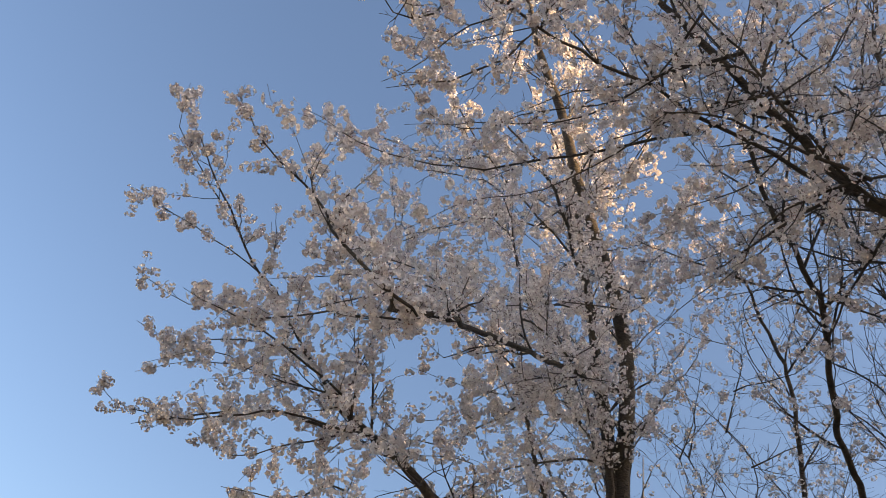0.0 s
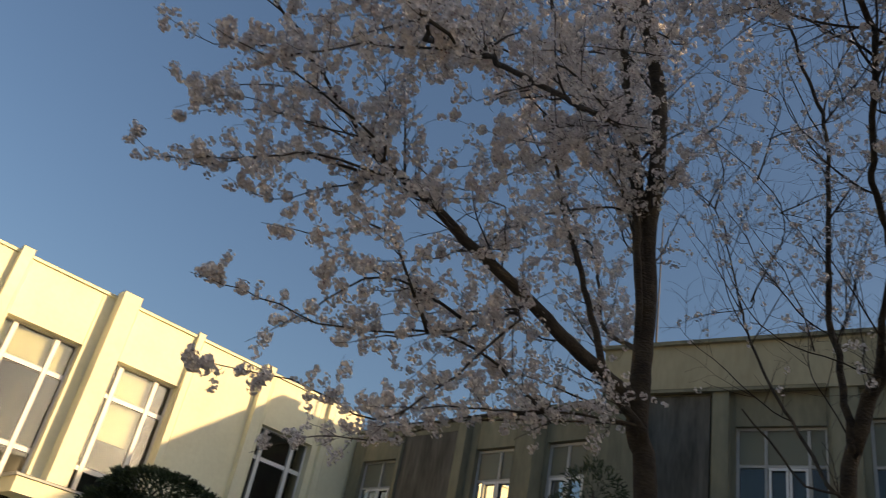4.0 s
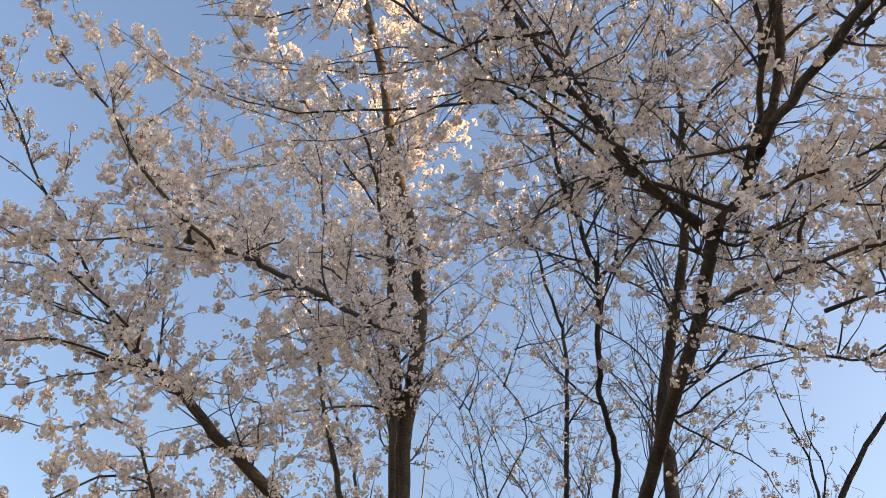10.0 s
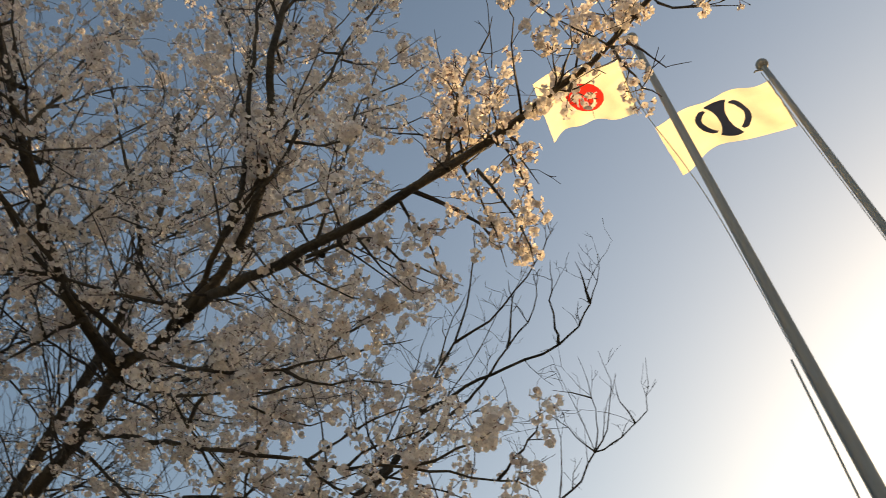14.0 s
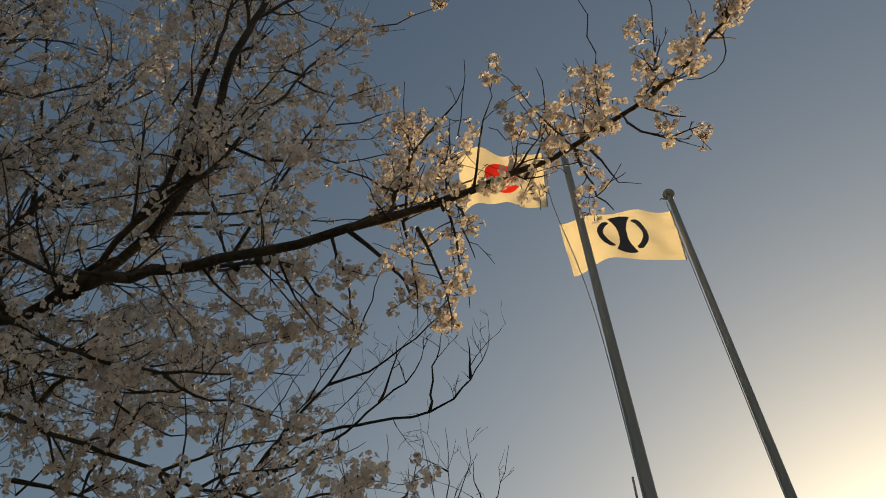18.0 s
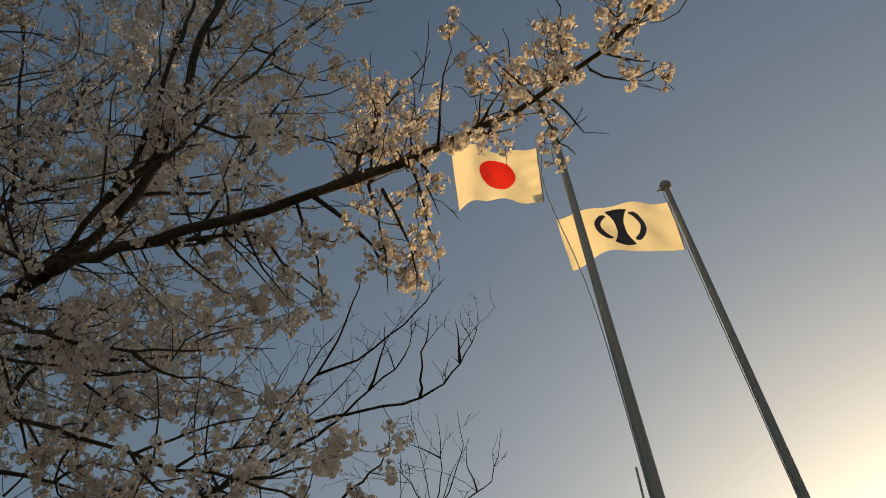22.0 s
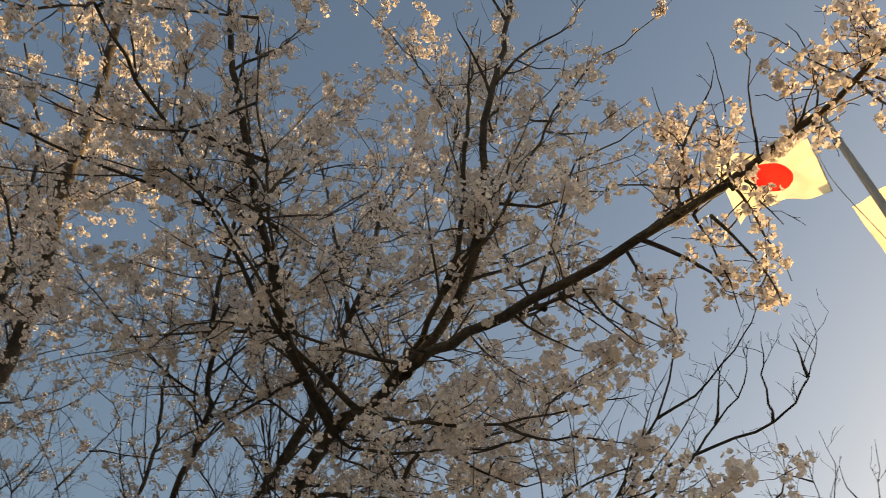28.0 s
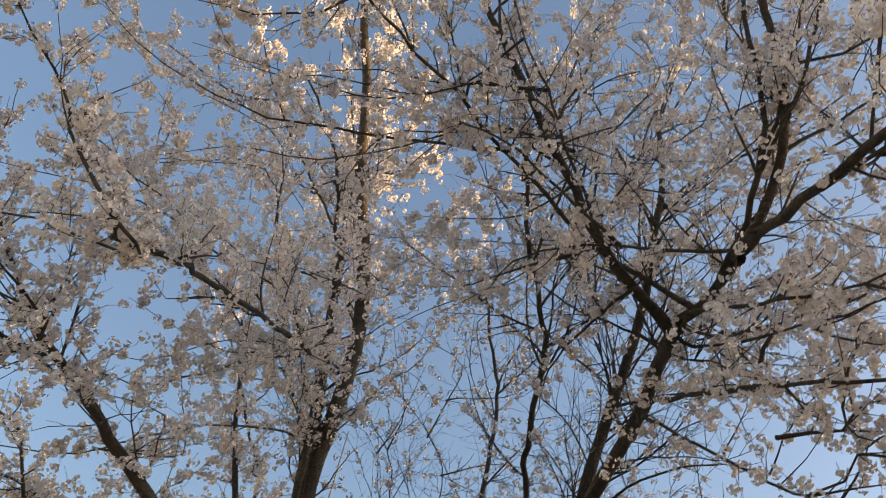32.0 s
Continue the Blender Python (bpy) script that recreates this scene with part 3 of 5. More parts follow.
grow(tree_a, "limb", [(0.77, 4.6, 3.16), (0.74, 4.59, 3.16), (0.58, 4.47, 3.21), (0.33, 4.21, 3.26), (0.09, 3.84, 3.27), (-0.1, 3.65, 3.32), (-0.28, 3.54, 3.39), (-0.39, 3.43, 3.44), (-0.69, 3.12, 3.49)], 0.098, 0.03, 0.3)
grow(tree_a, "limb", [(-0.69, 3.12, 3.49), (-0.96, 2.96, 3.73), (-1.14, 2.8, 3.89), (-1.32, 2.73, 4.1), (-1.48, 2.54, 4.28), (-1.71, 2.4, 4.61)], 0.022, 0.006, 1.2)
grow(tree_a, "limb", [(-0.64, 3.17, 3.48), (-0.66, 3.13, 3.38), (-0.98, 3.15, 3.45), (-1.22, 3.28, 3.49), (-1.51, 3.36, 3.46), (-1.88, 3.5, 3.59), (-2.03, 3.53, 3.7)], 0.02, 0.005, 1.2)
grow(tree_a, "limb", [(0.72, 4.33, 4.79), (0.66, 4.36, 4.78), (0.38, 3.83, 4.45), (0.09, 3.27, 4.08), (-0.15, 2.65, 3.64), (-0.28, 2.25, 3.34), (-0.38, 1.99, 3.11)], 0.035, 0.018, 0.6)
grow(tree_a, "limb", [(0.64, 4.37, 4.25), (0.67, 4.41, 4.24), (0.45, 4.39, 4.56), (0.32, 4.4, 4.87), (0.2, 4.4, 5.03), (0.15, 4.4, 5.44), (0.2, 4.31, 6.0)], 0.03, 0.006, 0.9)
grow(tree_a, "limb", [(-0.38, 1.99, 3.11), (-0.36, 1.83, 3.03), (-0.54, 1.84, 3.2), (-0.69, 1.87, 3.43), (-0.94, 1.87, 3.66), (-1.15, 1.87, 3.97)], 0.018, 0.004, 1.2)
grow(tree_a, "limb", [(-0.36, 1.83, 3.03), (-0.27, 1.9, 3.01), (-0.57, 2.09, 3.15), (-0.86, 2.3, 3.25), (-1.03, 2.44, 3.4), (-1.35, 2.61, 3.54), (-1.64, 2.67, 3.73)], 0.014, 0.004, 1.2)
grow(tree_a, "limb", [(0.77, 4.57, 3.46), (0.63, 5.22, 3.89), (0.54, 5.32, 4.45), (0.4, 5.43, 4.77), (0.17, 5.44, 5.19), (-0.06, 5.43, 5.58), (-0.31, 5.42, 6.1)], 0.035, 0.008, 1.0)
grow(tree_a, "limb", [(0.77, 4.52, 3.0), (0.38, 4.3, 2.92), (0.05, 4.03, 2.78), (-0.22, 3.73, 2.64), (-0.54, 3.4, 2.46)], 0.022, 0.005, 1.1)
grow(tree_a, "limb", [(0.7, 4.52, 3.07), (0.6, 4.51, 3.05), (0.32, 4.49, 3.12), (0.07, 4.4, 3.13), (-0.18, 4.3, 3.05)], 0.018, 0.005, 1.1)
grow(tree_a, "limb", [(0.09, 3.84, 3.27), (-0.06, 3.65, 3.07), (-0.25, 3.44, 2.87), (-0.48, 3.22, 2.7), (-0.63, 2.99, 2.55)], 0.02, 0.005, 1.2)
grow(tree_a, "limb", [(0.24, 4.18, 2.86), (-0.2, 3.74, 2.97), (-0.69, 3.39, 2.78), (-0.98, 3.12, 2.74), (-1.16, 2.84, 2.66)], 0.022, 0.005, 1.2)
grow(tree_a, "limb", [(0.26, 4.2, 2.87), (-0.18, 4.3, 2.79), (-0.49, 4.09, 2.55), (-0.76, 3.86, 2.45), (-1.0, 3.7, 2.28)], 0.018, 0.005, 1.2)
grow(tree_a, "limb", [(-0.03, 3.69, 3.12), (0.04, 3.65, 3.09), (-0.24, 3.55, 2.67), (-0.47, 3.43, 2.43), (-0.73, 3.28, 2.47), (-1.05, 2.99, 2.39), (-1.09, 2.92, 2.35)], 0.018, 0.005, 1.2)
grow(tree_a, "limb", [(-0.33, 3.36, 2.81), (-0.53, 2.94, 3.02), (-0.73, 2.8, 2.87), (-0.9, 2.65, 2.8)], 0.02, 0.005, 1.2)
grow(tree_a, "limb", [(-0.17, 3.53, 2.96), (-0.52, 3.14, 2.93), (-0.74, 2.99, 2.65), (-0.89, 2.85, 2.44)], 0.02, 0.005, 1.2)
grow(tree_a, "limb", [(0.29, 3.73, 5.28), (-0.26, 3.27, 5.48), (-0.63, 2.94, 5.81), (-0.85, 2.7, 6.08), (-1.02, 2.55, 6.16)], 0.018, 0.005, 1.2)
grow(tree_a, "limb", [(-0.31, 3.22, 5.52), (-0.55, 3.05, 5.22), (-0.84, 2.8, 5.01), (-1.04, 2.54, 4.71), (-1.15, 2.39, 4.58)], 0.016, 0.004, 1.2)
grow(tree_a, "limb", [(0.1, 3.56, 5.35), (0.09, 3.55, 5.31), (-0.27, 3.36, 5.15), (-0.48, 3.16, 4.76), (-0.67, 2.94, 4.34), (-0.84, 2.8, 4.04), (-0.99, 2.66, 4.0)], 0.016, 0.004, 1.2)
grow(tree_a, "limb", [(0.27, 3.69, 5.31), (0.18, 3.54, 5.89), (-0.16, 3.27, 6.48), (-0.4, 3.07, 6.91), (-0.69, 2.93, 7.86)], 0.018, 0.004, 1.2)
grow(tree_a, "limb", [(0.21, 3.59, 5.68), (0.55, 3.49, 5.82), (0.75, 3.25, 6.25), (0.95, 2.99, 6.61)], 0.018, 0.004, 1.2)
grow(tree_a, "limb", [(0.42, 3.98, 5.1), (0.35, 3.9, 5.07), (-0.03, 3.74, 4.78), (-0.38, 3.54, 4.73), (-0.64, 3.42, 4.67), (-0.94, 3.26, 4.84)], 0.016, 0.004, 1.1)
grow(tree_a, "limb", [(0.52, 4.1, 4.62), (0.52, 4.07, 4.66), (0.07, 3.83, 4.17), (-0.25, 3.65, 3.76), (-0.6, 3.43, 3.56), (-0.81, 3.29, 3.22)], 0.016, 0.004, 1.1)
grow(tree_a, "limb", [(0.48, 4.02, 4.57), (0.56, 4.06, 4.54), (0.3, 4.29, 5.2), (0.02, 4.4, 5.77), (-0.2, 4.4, 6.14)], 0.016, 0.004, 1.1)
grow(tree_a, "limb", [(0.73, 4.35, 4.54), (0.83, 4.34, 4.51), (1.04, 4.49, 4.97), (1.24, 4.53, 5.3), (1.38, 4.59, 5.86)], 0.016, 0.004, 0.8)
grow(tree_a, "limb", [(0.69, 4.4, 4.26), (0.74, 4.35, 4.29), (0.99, 4.59, 4.9), (1.21, 4.73, 5.3), (1.54, 4.74, 5.12)], 0.015, 0.004, 0.5)
grow(tree_a, "limb", [(0.67, 4.41, 4.24), (0.69, 4.4, 4.26), (0.41, 4.25, 4.16), (0.08, 4.09, 3.95), (-0.16, 3.9, 3.66), (-0.38, 3.7, 3.36), (-0.69, 3.46, 3.13), (-0.84, 3.33, 2.95)], 0.02, 0.005, 0.9)
grow(tree_a, "limb", [(0.69, 4.48, 2.98), (0.67, 4.5, 2.99), (0.37, 4.45, 2.93), (-0.09, 4.28, 2.79), (-0.56, 4.05, 2.59), (-0.77, 3.92, 2.42)], 0.018, 0.005, 0.7)
grow(tree_a, "limb", [(0.03, 3.76, 3.19), (-0.28, 3.8, 3.13), (-0.51, 3.59, 2.98), (-0.72, 3.45, 2.83)], 0.014, 0.004, 1.1)
grow(tree_a, "limb", [(-0.06, 3.77, 3.17), (-0.31, 3.99, 3.01), (-0.4, 3.98, 2.87), (-0.59, 3.95, 2.63)], 0.014, 0.004, 1.0)
grow(tree_a, "limb", [(0.37, 4.45, 2.93), (0.37, 4.45, 2.96), (0.21, 4.36, 2.98), (-0.1, 4.28, 2.98), (-0.35, 4.17, 2.93)], 0.014, 0.004, 1.1)
grow(tree_a, "limb", [(-0.66, 3.14, 3.4), (-0.58, 3.1, 3.38), (-0.69, 2.98, 3.3), (-0.85, 2.84, 3.25), (-1.0, 2.68, 3.09), (-1.17, 2.4, 2.83)], 0.018, 0.004, 1.2)
grow(tree_a, "limb", [(-0.63, 3.05, 3.35), (-0.63, 2.99, 3.44), (-0.79, 2.75, 3.42), (-0.95, 2.6, 3.43), (-1.06, 2.45, 3.38), (-1.18, 2.29, 3.33)], 0.018, 0.004, 1.2)
grow(tree_a, "limb", [(0.27, 3.63, 4.32), (0.31, 3.6, 4.35), (0.07, 3.43, 4.42), (-0.22, 3.24, 4.3), (-0.48, 3.02, 4.2), (-0.8, 2.75, 3.92), (-1.02, 2.57, 3.68)], 0.018, 0.004, 1.2)
grow(tree_a, "limb", [(-0.63, 2.99, 3.44), (-0.65, 2.99, 3.52), (-0.64, 2.99, 3.68), (-0.57, 2.91, 3.85), (-0.45, 2.93, 4.04)], 0.014, 0.004, 1.2)
grow(tree_a, "limb", [(0.36, 3.79, 4.42), (0.37, 3.79, 4.4), (0.01, 3.62, 4.16), (-0.22, 3.52, 3.86), (-0.38, 3.41, 3.68), (-0.54, 3.3, 3.66)], 0.014, 0.004, 1.2)
grow(tree_a, "limb", [(-0.33, 3.74, 3.43), (0.02, 4.0, 3.7), (-0.12, 3.9, 3.97), (-0.23, 3.8, 4.22), (-0.21, 3.71, 4.5)], 0.014, 0.004, 1.2)
grow(tree_a, "limb", [(0.28, 4.13, 3.26), (0.18, 4.18, 3.25), (-0.03, 4.18, 3.48), (0.12, 4.18, 3.72), (0.22, 4.18, 3.95), (0.12, 4.09, 4.18)], 0.014, 0.004, 1.1)
grow(tree_a, "limb", [(0.06, 3.78, 4.84), (-0.15, 3.15, 4.83), (-0.42, 2.94, 4.54), (-0.77, 2.57, 3.86)], 0.014, 0.004, 1.2)
grow(tree_a, "limb", [(-0.04, 3.47, 4.84), (-0.18, 3.15, 5.1), (-0.43, 2.94, 4.96), (-0.76, 2.67, 4.64), (-0.99, 2.49, 4.58)], 0.014, 0.004, 1.2)
grow(tree_a, "limb", [(0.38, 3.83, 4.45), (0.08, 3.44, 4.52), (-0.25, 3.24, 4.25), (-0.5, 3.02, 3.91)], 0.014, 0.004, 1.2)
grow(tree_a, "limb", [(-0.29, 3.21, 4.2), (-0.42, 2.84, 4.08), (-0.59, 2.62, 3.95), (-0.78, 2.36, 3.85), (-0.87, 2.23, 3.85)], 0.014, 0.004, 1.2)
grow(tree_a, "limb", [(0.16, 3.82, 4.93), (0.64, 3.77, 4.91), (0.88, 3.72, 5.24), (1.28, 3.6, 5.48)], 0.014, 0.004, 1.1)
grow(tree_a, "limb", [(0.04, 3.52, 5.28), (0.33, 3.33, 5.49), (0.44, 3.22, 5.77), (0.45, 3.13, 6.16)], 0.014, 0.004, 1.1)
grow(tree_a, "limb", [(0.59, 4.35, 4.22), (0.4, 4.01, 4.26), (0.05, 3.84, 4.15), (-0.32, 3.54, 3.91)], 0.014, 0.004, 1.1)
grow(tree_a, "limb", [(0.56, 4.06, 4.54), (0.64, 3.98, 4.52), (0.38, 3.92, 4.5), (0.01, 3.75, 4.17), (-0.49, 3.42, 4.0)], 0.014, 0.004, 1.1)
grow(tree_a, "limb", [(0.57, 3.77, 4.92), (0.56, 3.71, 4.88), (0.21, 3.55, 4.71), (-0.04, 3.46, 4.6), (-0.29, 3.26, 4.54), (-0.52, 3.03, 4.48)], 0.014, 0.004, 1.2)
grow(tree_a, "limb", [(0.31, 3.77, 5.25), (0.18, 3.46, 5.57), (-0.13, 3.27, 5.61), (-0.45, 3.05, 5.76)], 0.014, 0.004, 1.2)
grow(tree_a, "limb", [(0.73, 3.75, 5.03), (0.65, 3.79, 5.1), (0.87, 3.75, 5.51), (1.02, 3.71, 5.93), (1.34, 3.6, 6.31)], 0.014, 0.004, 1.1)
grow(tree_a, "limb", [(-0.08, 3.66, 3.32), (-0.11, 3.27, 3.42), (-0.31, 3.16, 3.36), (-0.48, 3.04, 3.33)], 0.014, 0.004, 1.1)
grow(tree_a, "limb", [(0.09, 3.65, 4.21), (-0.27, 3.35, 4.31), (-0.5, 3.23, 4.2), (-0.64, 3.1, 4.06), (-0.88, 2.84, 3.87)], 0.014, 0.004, 1.1)
grow(tree_a, "limb", [(-0.37, 3.3, 4.26), (-0.42, 3.33, 4.31), (-0.7, 3.19, 4.46), (-0.89, 3.03, 4.53), (-1.17, 2.82, 4.77)], 0.012, 0.004, 1.1)
grow(tree_a, "limb", [(-0.65, 2.97, 4.4), (-0.71, 3.09, 4.86), (-0.92, 2.92, 4.91)], 0.012, 0.004, 1.1)
grow(tree_a, "limb", [(-0.52, 3.3, 3.46), (-0.44, 3.24, 3.48), (-0.56, 3.12, 3.53), (-0.58, 3.02, 3.62), (-0.71, 2.89, 3.67)], 0.012, 0.004, 1.1)
grow(tree_a, "limb", [(-0.68, 2.92, 3.44), (-0.73, 2.97, 3.46), (-1.03, 2.97, 3.5), (-1.28, 2.97, 3.58), (-1.53, 2.95, 3.45)], 0.014, 0.004, 1.2)
grow(tree_a, "limb", [(-1.05, 2.88, 3.81), (-1.07, 2.93, 3.88), (-1.14, 2.8, 3.89), (-1.4, 2.69, 3.99), (-1.57, 2.49, 3.94), (-1.66, 2.44, 3.97)], 0.014, 0.004, 1.2)
grow(tree_a, "limb", [(-1.32, 2.73, 4.1), (-1.56, 2.61, 4.33), (-1.67, 2.43, 4.42), (-1.73, 2.39, 4.71)], 0.012, 0.004, 1.2)
grow(tree_a, "limb", [(-0.89, 2.98, 3.67), (-1.28, 3.05, 3.72), (-1.52, 3.05, 3.66), (-1.72, 3.05, 3.74)], 0.014, 0.004, 1.2)
grow(tree_a, "limb", [(-0.73, 3.12, 3.53), (-1.2, 3.18, 3.68), (-1.52, 3.26, 3.7), (-1.77, 3.35, 3.67)], 0.014, 0.004, 1.2)
grow(tree_a, "limb", [(-0.66, 3.13, 3.38), (-0.95, 3.26, 3.34), (-1.14, 3.3, 3.29), (-1.4, 3.41, 3.44)], 0.014, 0.004, 1.2)
grow(tree_a, "limb", [(0.29, 3.73, 5.28), (0.72, 3.46, 5.22), (0.86, 3.33, 5.41), (1.03, 3.18, 5.72)], 0.012, 0.004, 1.0)
grow(tree_a, "limb", [(0.29, 3.36, 5.46), (0.36, 3.32, 5.44), (0.17, 3.15, 6.19), (0.01, 2.96, 6.68), (-0.35, 2.84, 7.11)], 0.012, 0.004, 1.0)
grow(tree_a, "limb", [(0.65, 3.79, 5.1), (0.13, 3.53, 5.06), (-0.2, 3.33, 5.19), (-0.44, 3.11, 5.25)], 0.012, 0.004, 1.0)
grow(tree_a, "limb", [(0.79, 4.64, 2.96), (0.8, 4.53, 2.97), (0.63, 4.51, 3.14), (0.55, 4.52, 3.27), (0.4, 4.44, 3.73), (0.25, 4.36, 4.08), (0.14, 4.27, 4.4), (-0.0, 4.18, 4.74)], 0.06, 0.014, 0.35)
grow(tree_b, "trunk", [(1.95, 4.72, -0.05), (1.93, 4.71, 1.43), (1.92, 4.7, 2.86), (1.96, 4.58, 3.22), (1.99, 4.52, 3.39), (2.03, 4.23, 3.58), (1.99, 3.88, 3.68), (1.93, 3.53, 3.81), (1.85, 3.13, 3.9), (1.76, 2.73, 3.94), (1.64, 2.4, 3.96), (1.45, 2.04, 3.78)], 0.084, 0.038, 0.0)
grow(tree_b, "limb", [(1.45, 2.04, 3.79), (1.403, 1.729, 3.727), (1.32, 1.477, 3.654), (1.238, 1.25, 3.519), (1.18, 1.021, 3.405), (1.162, 0.804, 3.35), (1.174, 0.599, 3.357), (1.178, 0.375, 3.36)], 0.043, 0.021, 0.2)
grow(tree_b, "limb", [(1.178, 0.375, 3.36), (1.144, 0.171, 3.337), (1.115, 0.017, 3.338), (1.068, -0.114, 3.357), (1.039, -0.235, 3.407), (1.013, -0.34, 3.481), (0.989, -0.443, 3.562), (0.97, -0.52, 3.65)], 0.021, 0.004, 0.6, near=True)
grow(tree_b, "limb", [(1.31, 1.51, 3.61), (1.3, 1.5, 3.64), (1.28, 1.29, 3.74), (1.23, 1.16, 3.86), (1.13, 1.06, 4.15), (1.04, 0.95, 4.41), (1.01, 0.83, 5.07), (0.99, 0.78, 5.7)], 0.035, 0.012, 0.21)
grow(tree_b, "limb", [(1.23, 1.16, 3.86), (1.19, 1.06, 3.86), (1.2, 0.98, 4.02), (1.21, 0.88, 4.24), (1.27, 0.69, 4.65), (1.32, 0.47, 4.77), (1.34, 0.32, 4.87)], 0.018, 0.005, 0.77)
grow(tree_b, "limb", [(1.45, 2.04, 3.79), (1.28, 1.98, 3.82), (1.04, 1.85, 3.82), (0.82, 1.7, 3.95), (0.69, 1.6, 4.0), (0.62, 1.56, 4.1), (0.5, 1.52, 4.24), (0.33, 1.47, 4.66)], 0.022, 0.008, 0.26)
grow(tree_b, "limb", [(1.46, 2.03, 3.77), (1.24, 1.97, 3.82), (1.05, 1.92, 3.94), (0.83, 1.81, 4.09), (0.66, 1.75, 4.27), (0.5, 1.7, 4.47), (0.34, 1.67, 4.71), (0.16, 1.6, 5.1), (0.02, 1.52, 5.5)], 0.044, 0.012, 0.26)
grow(tree_b, "limb", [(1.28, 0.88, 3.45), (1.27, 0.88, 3.48), (1.41, 0.83, 3.45), (1.62, 0.73, 3.44)], 0.012, 0.004, 0.70)
grow(tree_b, "limb", [(1.31, 1.43, 3.72), (1.54, 1.47, 4.18), (1.72, 1.4, 4.37), (1.94, 1.27, 4.62), (2.14, 1.09, 4.8), (2.24, 0.87, 4.89)], 0.02, 0.006, 0.63)
grow(tree_b, "limb", [(1.2, 0.42, 3.32), (1.23, 0.39, 3.21), (1.25, 0.37, 3.11), (1.27, 0.37, 3.03)], 0.012, 0.004, 0.3, near=True)
grow(tree_b, "limb", [(1.26, 0.93, 3.44), (1.27, 0.96, 3.52), (1.21, 0.8, 3.78), (1.19, 0.74, 3.92), (1.21, 0.6, 3.91), (1.23, 0.49, 3.94)], 0.015, 0.004, 0.77)
grow(tree_b, "limb", [(1.17, 0.48, 3.34), (1.16, 0.41, 3.57), (1.16, 0.33, 3.69), (1.16, 0.27, 3.83)], 0.015, 0.004, 0.3, near=True)
grow(tree_b, "limb", [(1.72, 2.61, 3.95), (1.54, 1.65, 3.33), (1.61, 1.49, 3.26), (1.66, 1.33, 3.19), (1.68, 1.20, 3.12), (1.68, 0.99, 3.03), (1.71, 0.89, 2.98), (1.71, 0.76, 2.90), (1.73, 0.67, 2.84)], 0.03, 0.006, 0.90)
grow(tree_b, "limb", [(1.68, 0.99, 3.03), (1.70, 0.85, 3.03), (1.69, 0.75, 3.03), (1.65, 0.69, 3.02)], 0.013, 0.003, 0.90)
grow(tree_b, "limb", [(1.71, 0.76, 2.90), (1.69, 0.69, 2.92), (1.67, 0.64, 2.94), (1.66, 0.60, 2.97), (1.64, 0.58, 3.01)], 0.012, 0.003, 0.68)
grow(tree_b, "limb", [(1.66, 1.33, 3.19), (1.67, 1.21, 3.21), (1.67, 1.10, 3.22), (1.68, 0.97, 3.22), (1.66, 0.88, 3.22)], 0.014, 0.004, 0.90)
grow(tree_b, "limb", [(1.42, 1.9, 3.76), (1.30, 1.36, 3.31), (1.37, 1.30, 3.32), (1.41, 1.20, 3.30), (1.45, 1.07, 3.29), (1.49, 0.93, 3.28), (1.50, 0.83, 3.25)], 0.022, 0.005, 0.80)
grow(tree_b, "limb", [(1.41, 1.20, 3.30), (1.46, 1.12, 3.24), (1.52, 1.05, 3.24), (1.58, 0.97, 3.24), (1.59, 0.91, 3.19)], 0.014, 0.004, 0.90)
grow(tree_b, "limb", [(1.5, 1.75, 3.55), (1.49, 1.21, 3.30), (1.44, 1.06, 3.30), (1.39, 0.92, 3.29), (1.42, 0.82, 3.32)], 0.014, 0.004, 0.80)
grow(tree_b, "limb", [(1.61, 1.49, 3.26), (1.64, 1.55, 3.17), (1.66, 1.46, 3.06), (1.72, 1.35, 3.01)], 0.014, 0.004, 0.90)
grow(tree_b, "limb", [(1.66, 1.33, 3.19), (1.72, 1.27, 3.10), (1.78, 1.15, 3.04), (1.83, 1.11, 3.01)], 0.014, 0.004, 0.90)
grow(tree_b, "limb", [(1.68, 1.20, 3.12), (1.67, 1.08, 3.14), (1.69, 0.97, 3.13), (1.69, 0.85, 3.12)], 0.013, 0.004, 0.90)
grow(tree_b, "limb", [(1.74, 2.68, 3.94), (1.79, 1.88, 3.16), (1.81, 1.67, 3.21), (1.81, 1.52, 3.20), (1.77, 1.40, 3.18), (1.81, 1.25, 3.19), (1.82, 1.12, 3.20)], 0.02, 0.004, 0.80)
grow(tree_b, "limb", [(1.81, 1.52, 3.20), (1.91, 1.45, 3.15), (2.00, 1.35, 3.14)], 0.013, 0.004, 0.90)
grow(tree_b, "limb", [(1.61, 1.49, 3.26), (1.60, 1.42, 3.33), (1.59, 1.37, 3.39), (1.66, 1.27, 3.33)], 0.013, 0.004, 0.80)
grow(tree_b, "limb", [(1.45, 2.04, 3.78), (1.54, 2.03, 3.75), (1.56, 1.88, 3.66), (1.62, 1.82, 3.53), (1.72, 1.73, 3.38), (1.81, 1.62, 3.26)], 0.02, 0.005, 0.70)
grow(tree_b, "limb", [(1.42, 1.9, 3.76), (1.43, 1.95, 3.72), (1.69, 1.99, 3.87), (2.03, 1.78, 4.04), (2.2, 1.56, 4.23), (2.27, 1.26, 4.43)], 0.018, 0.005, 0.77)
grow(tree_b, "limb", [(1.62, 1.82, 3.53), (1.56, 1.65, 3.58), (1.76, 1.47, 3.66), (1.87, 1.33, 3.83), (2.02, 1.13, 4.01)], 0.018, 0.005, 0.77)
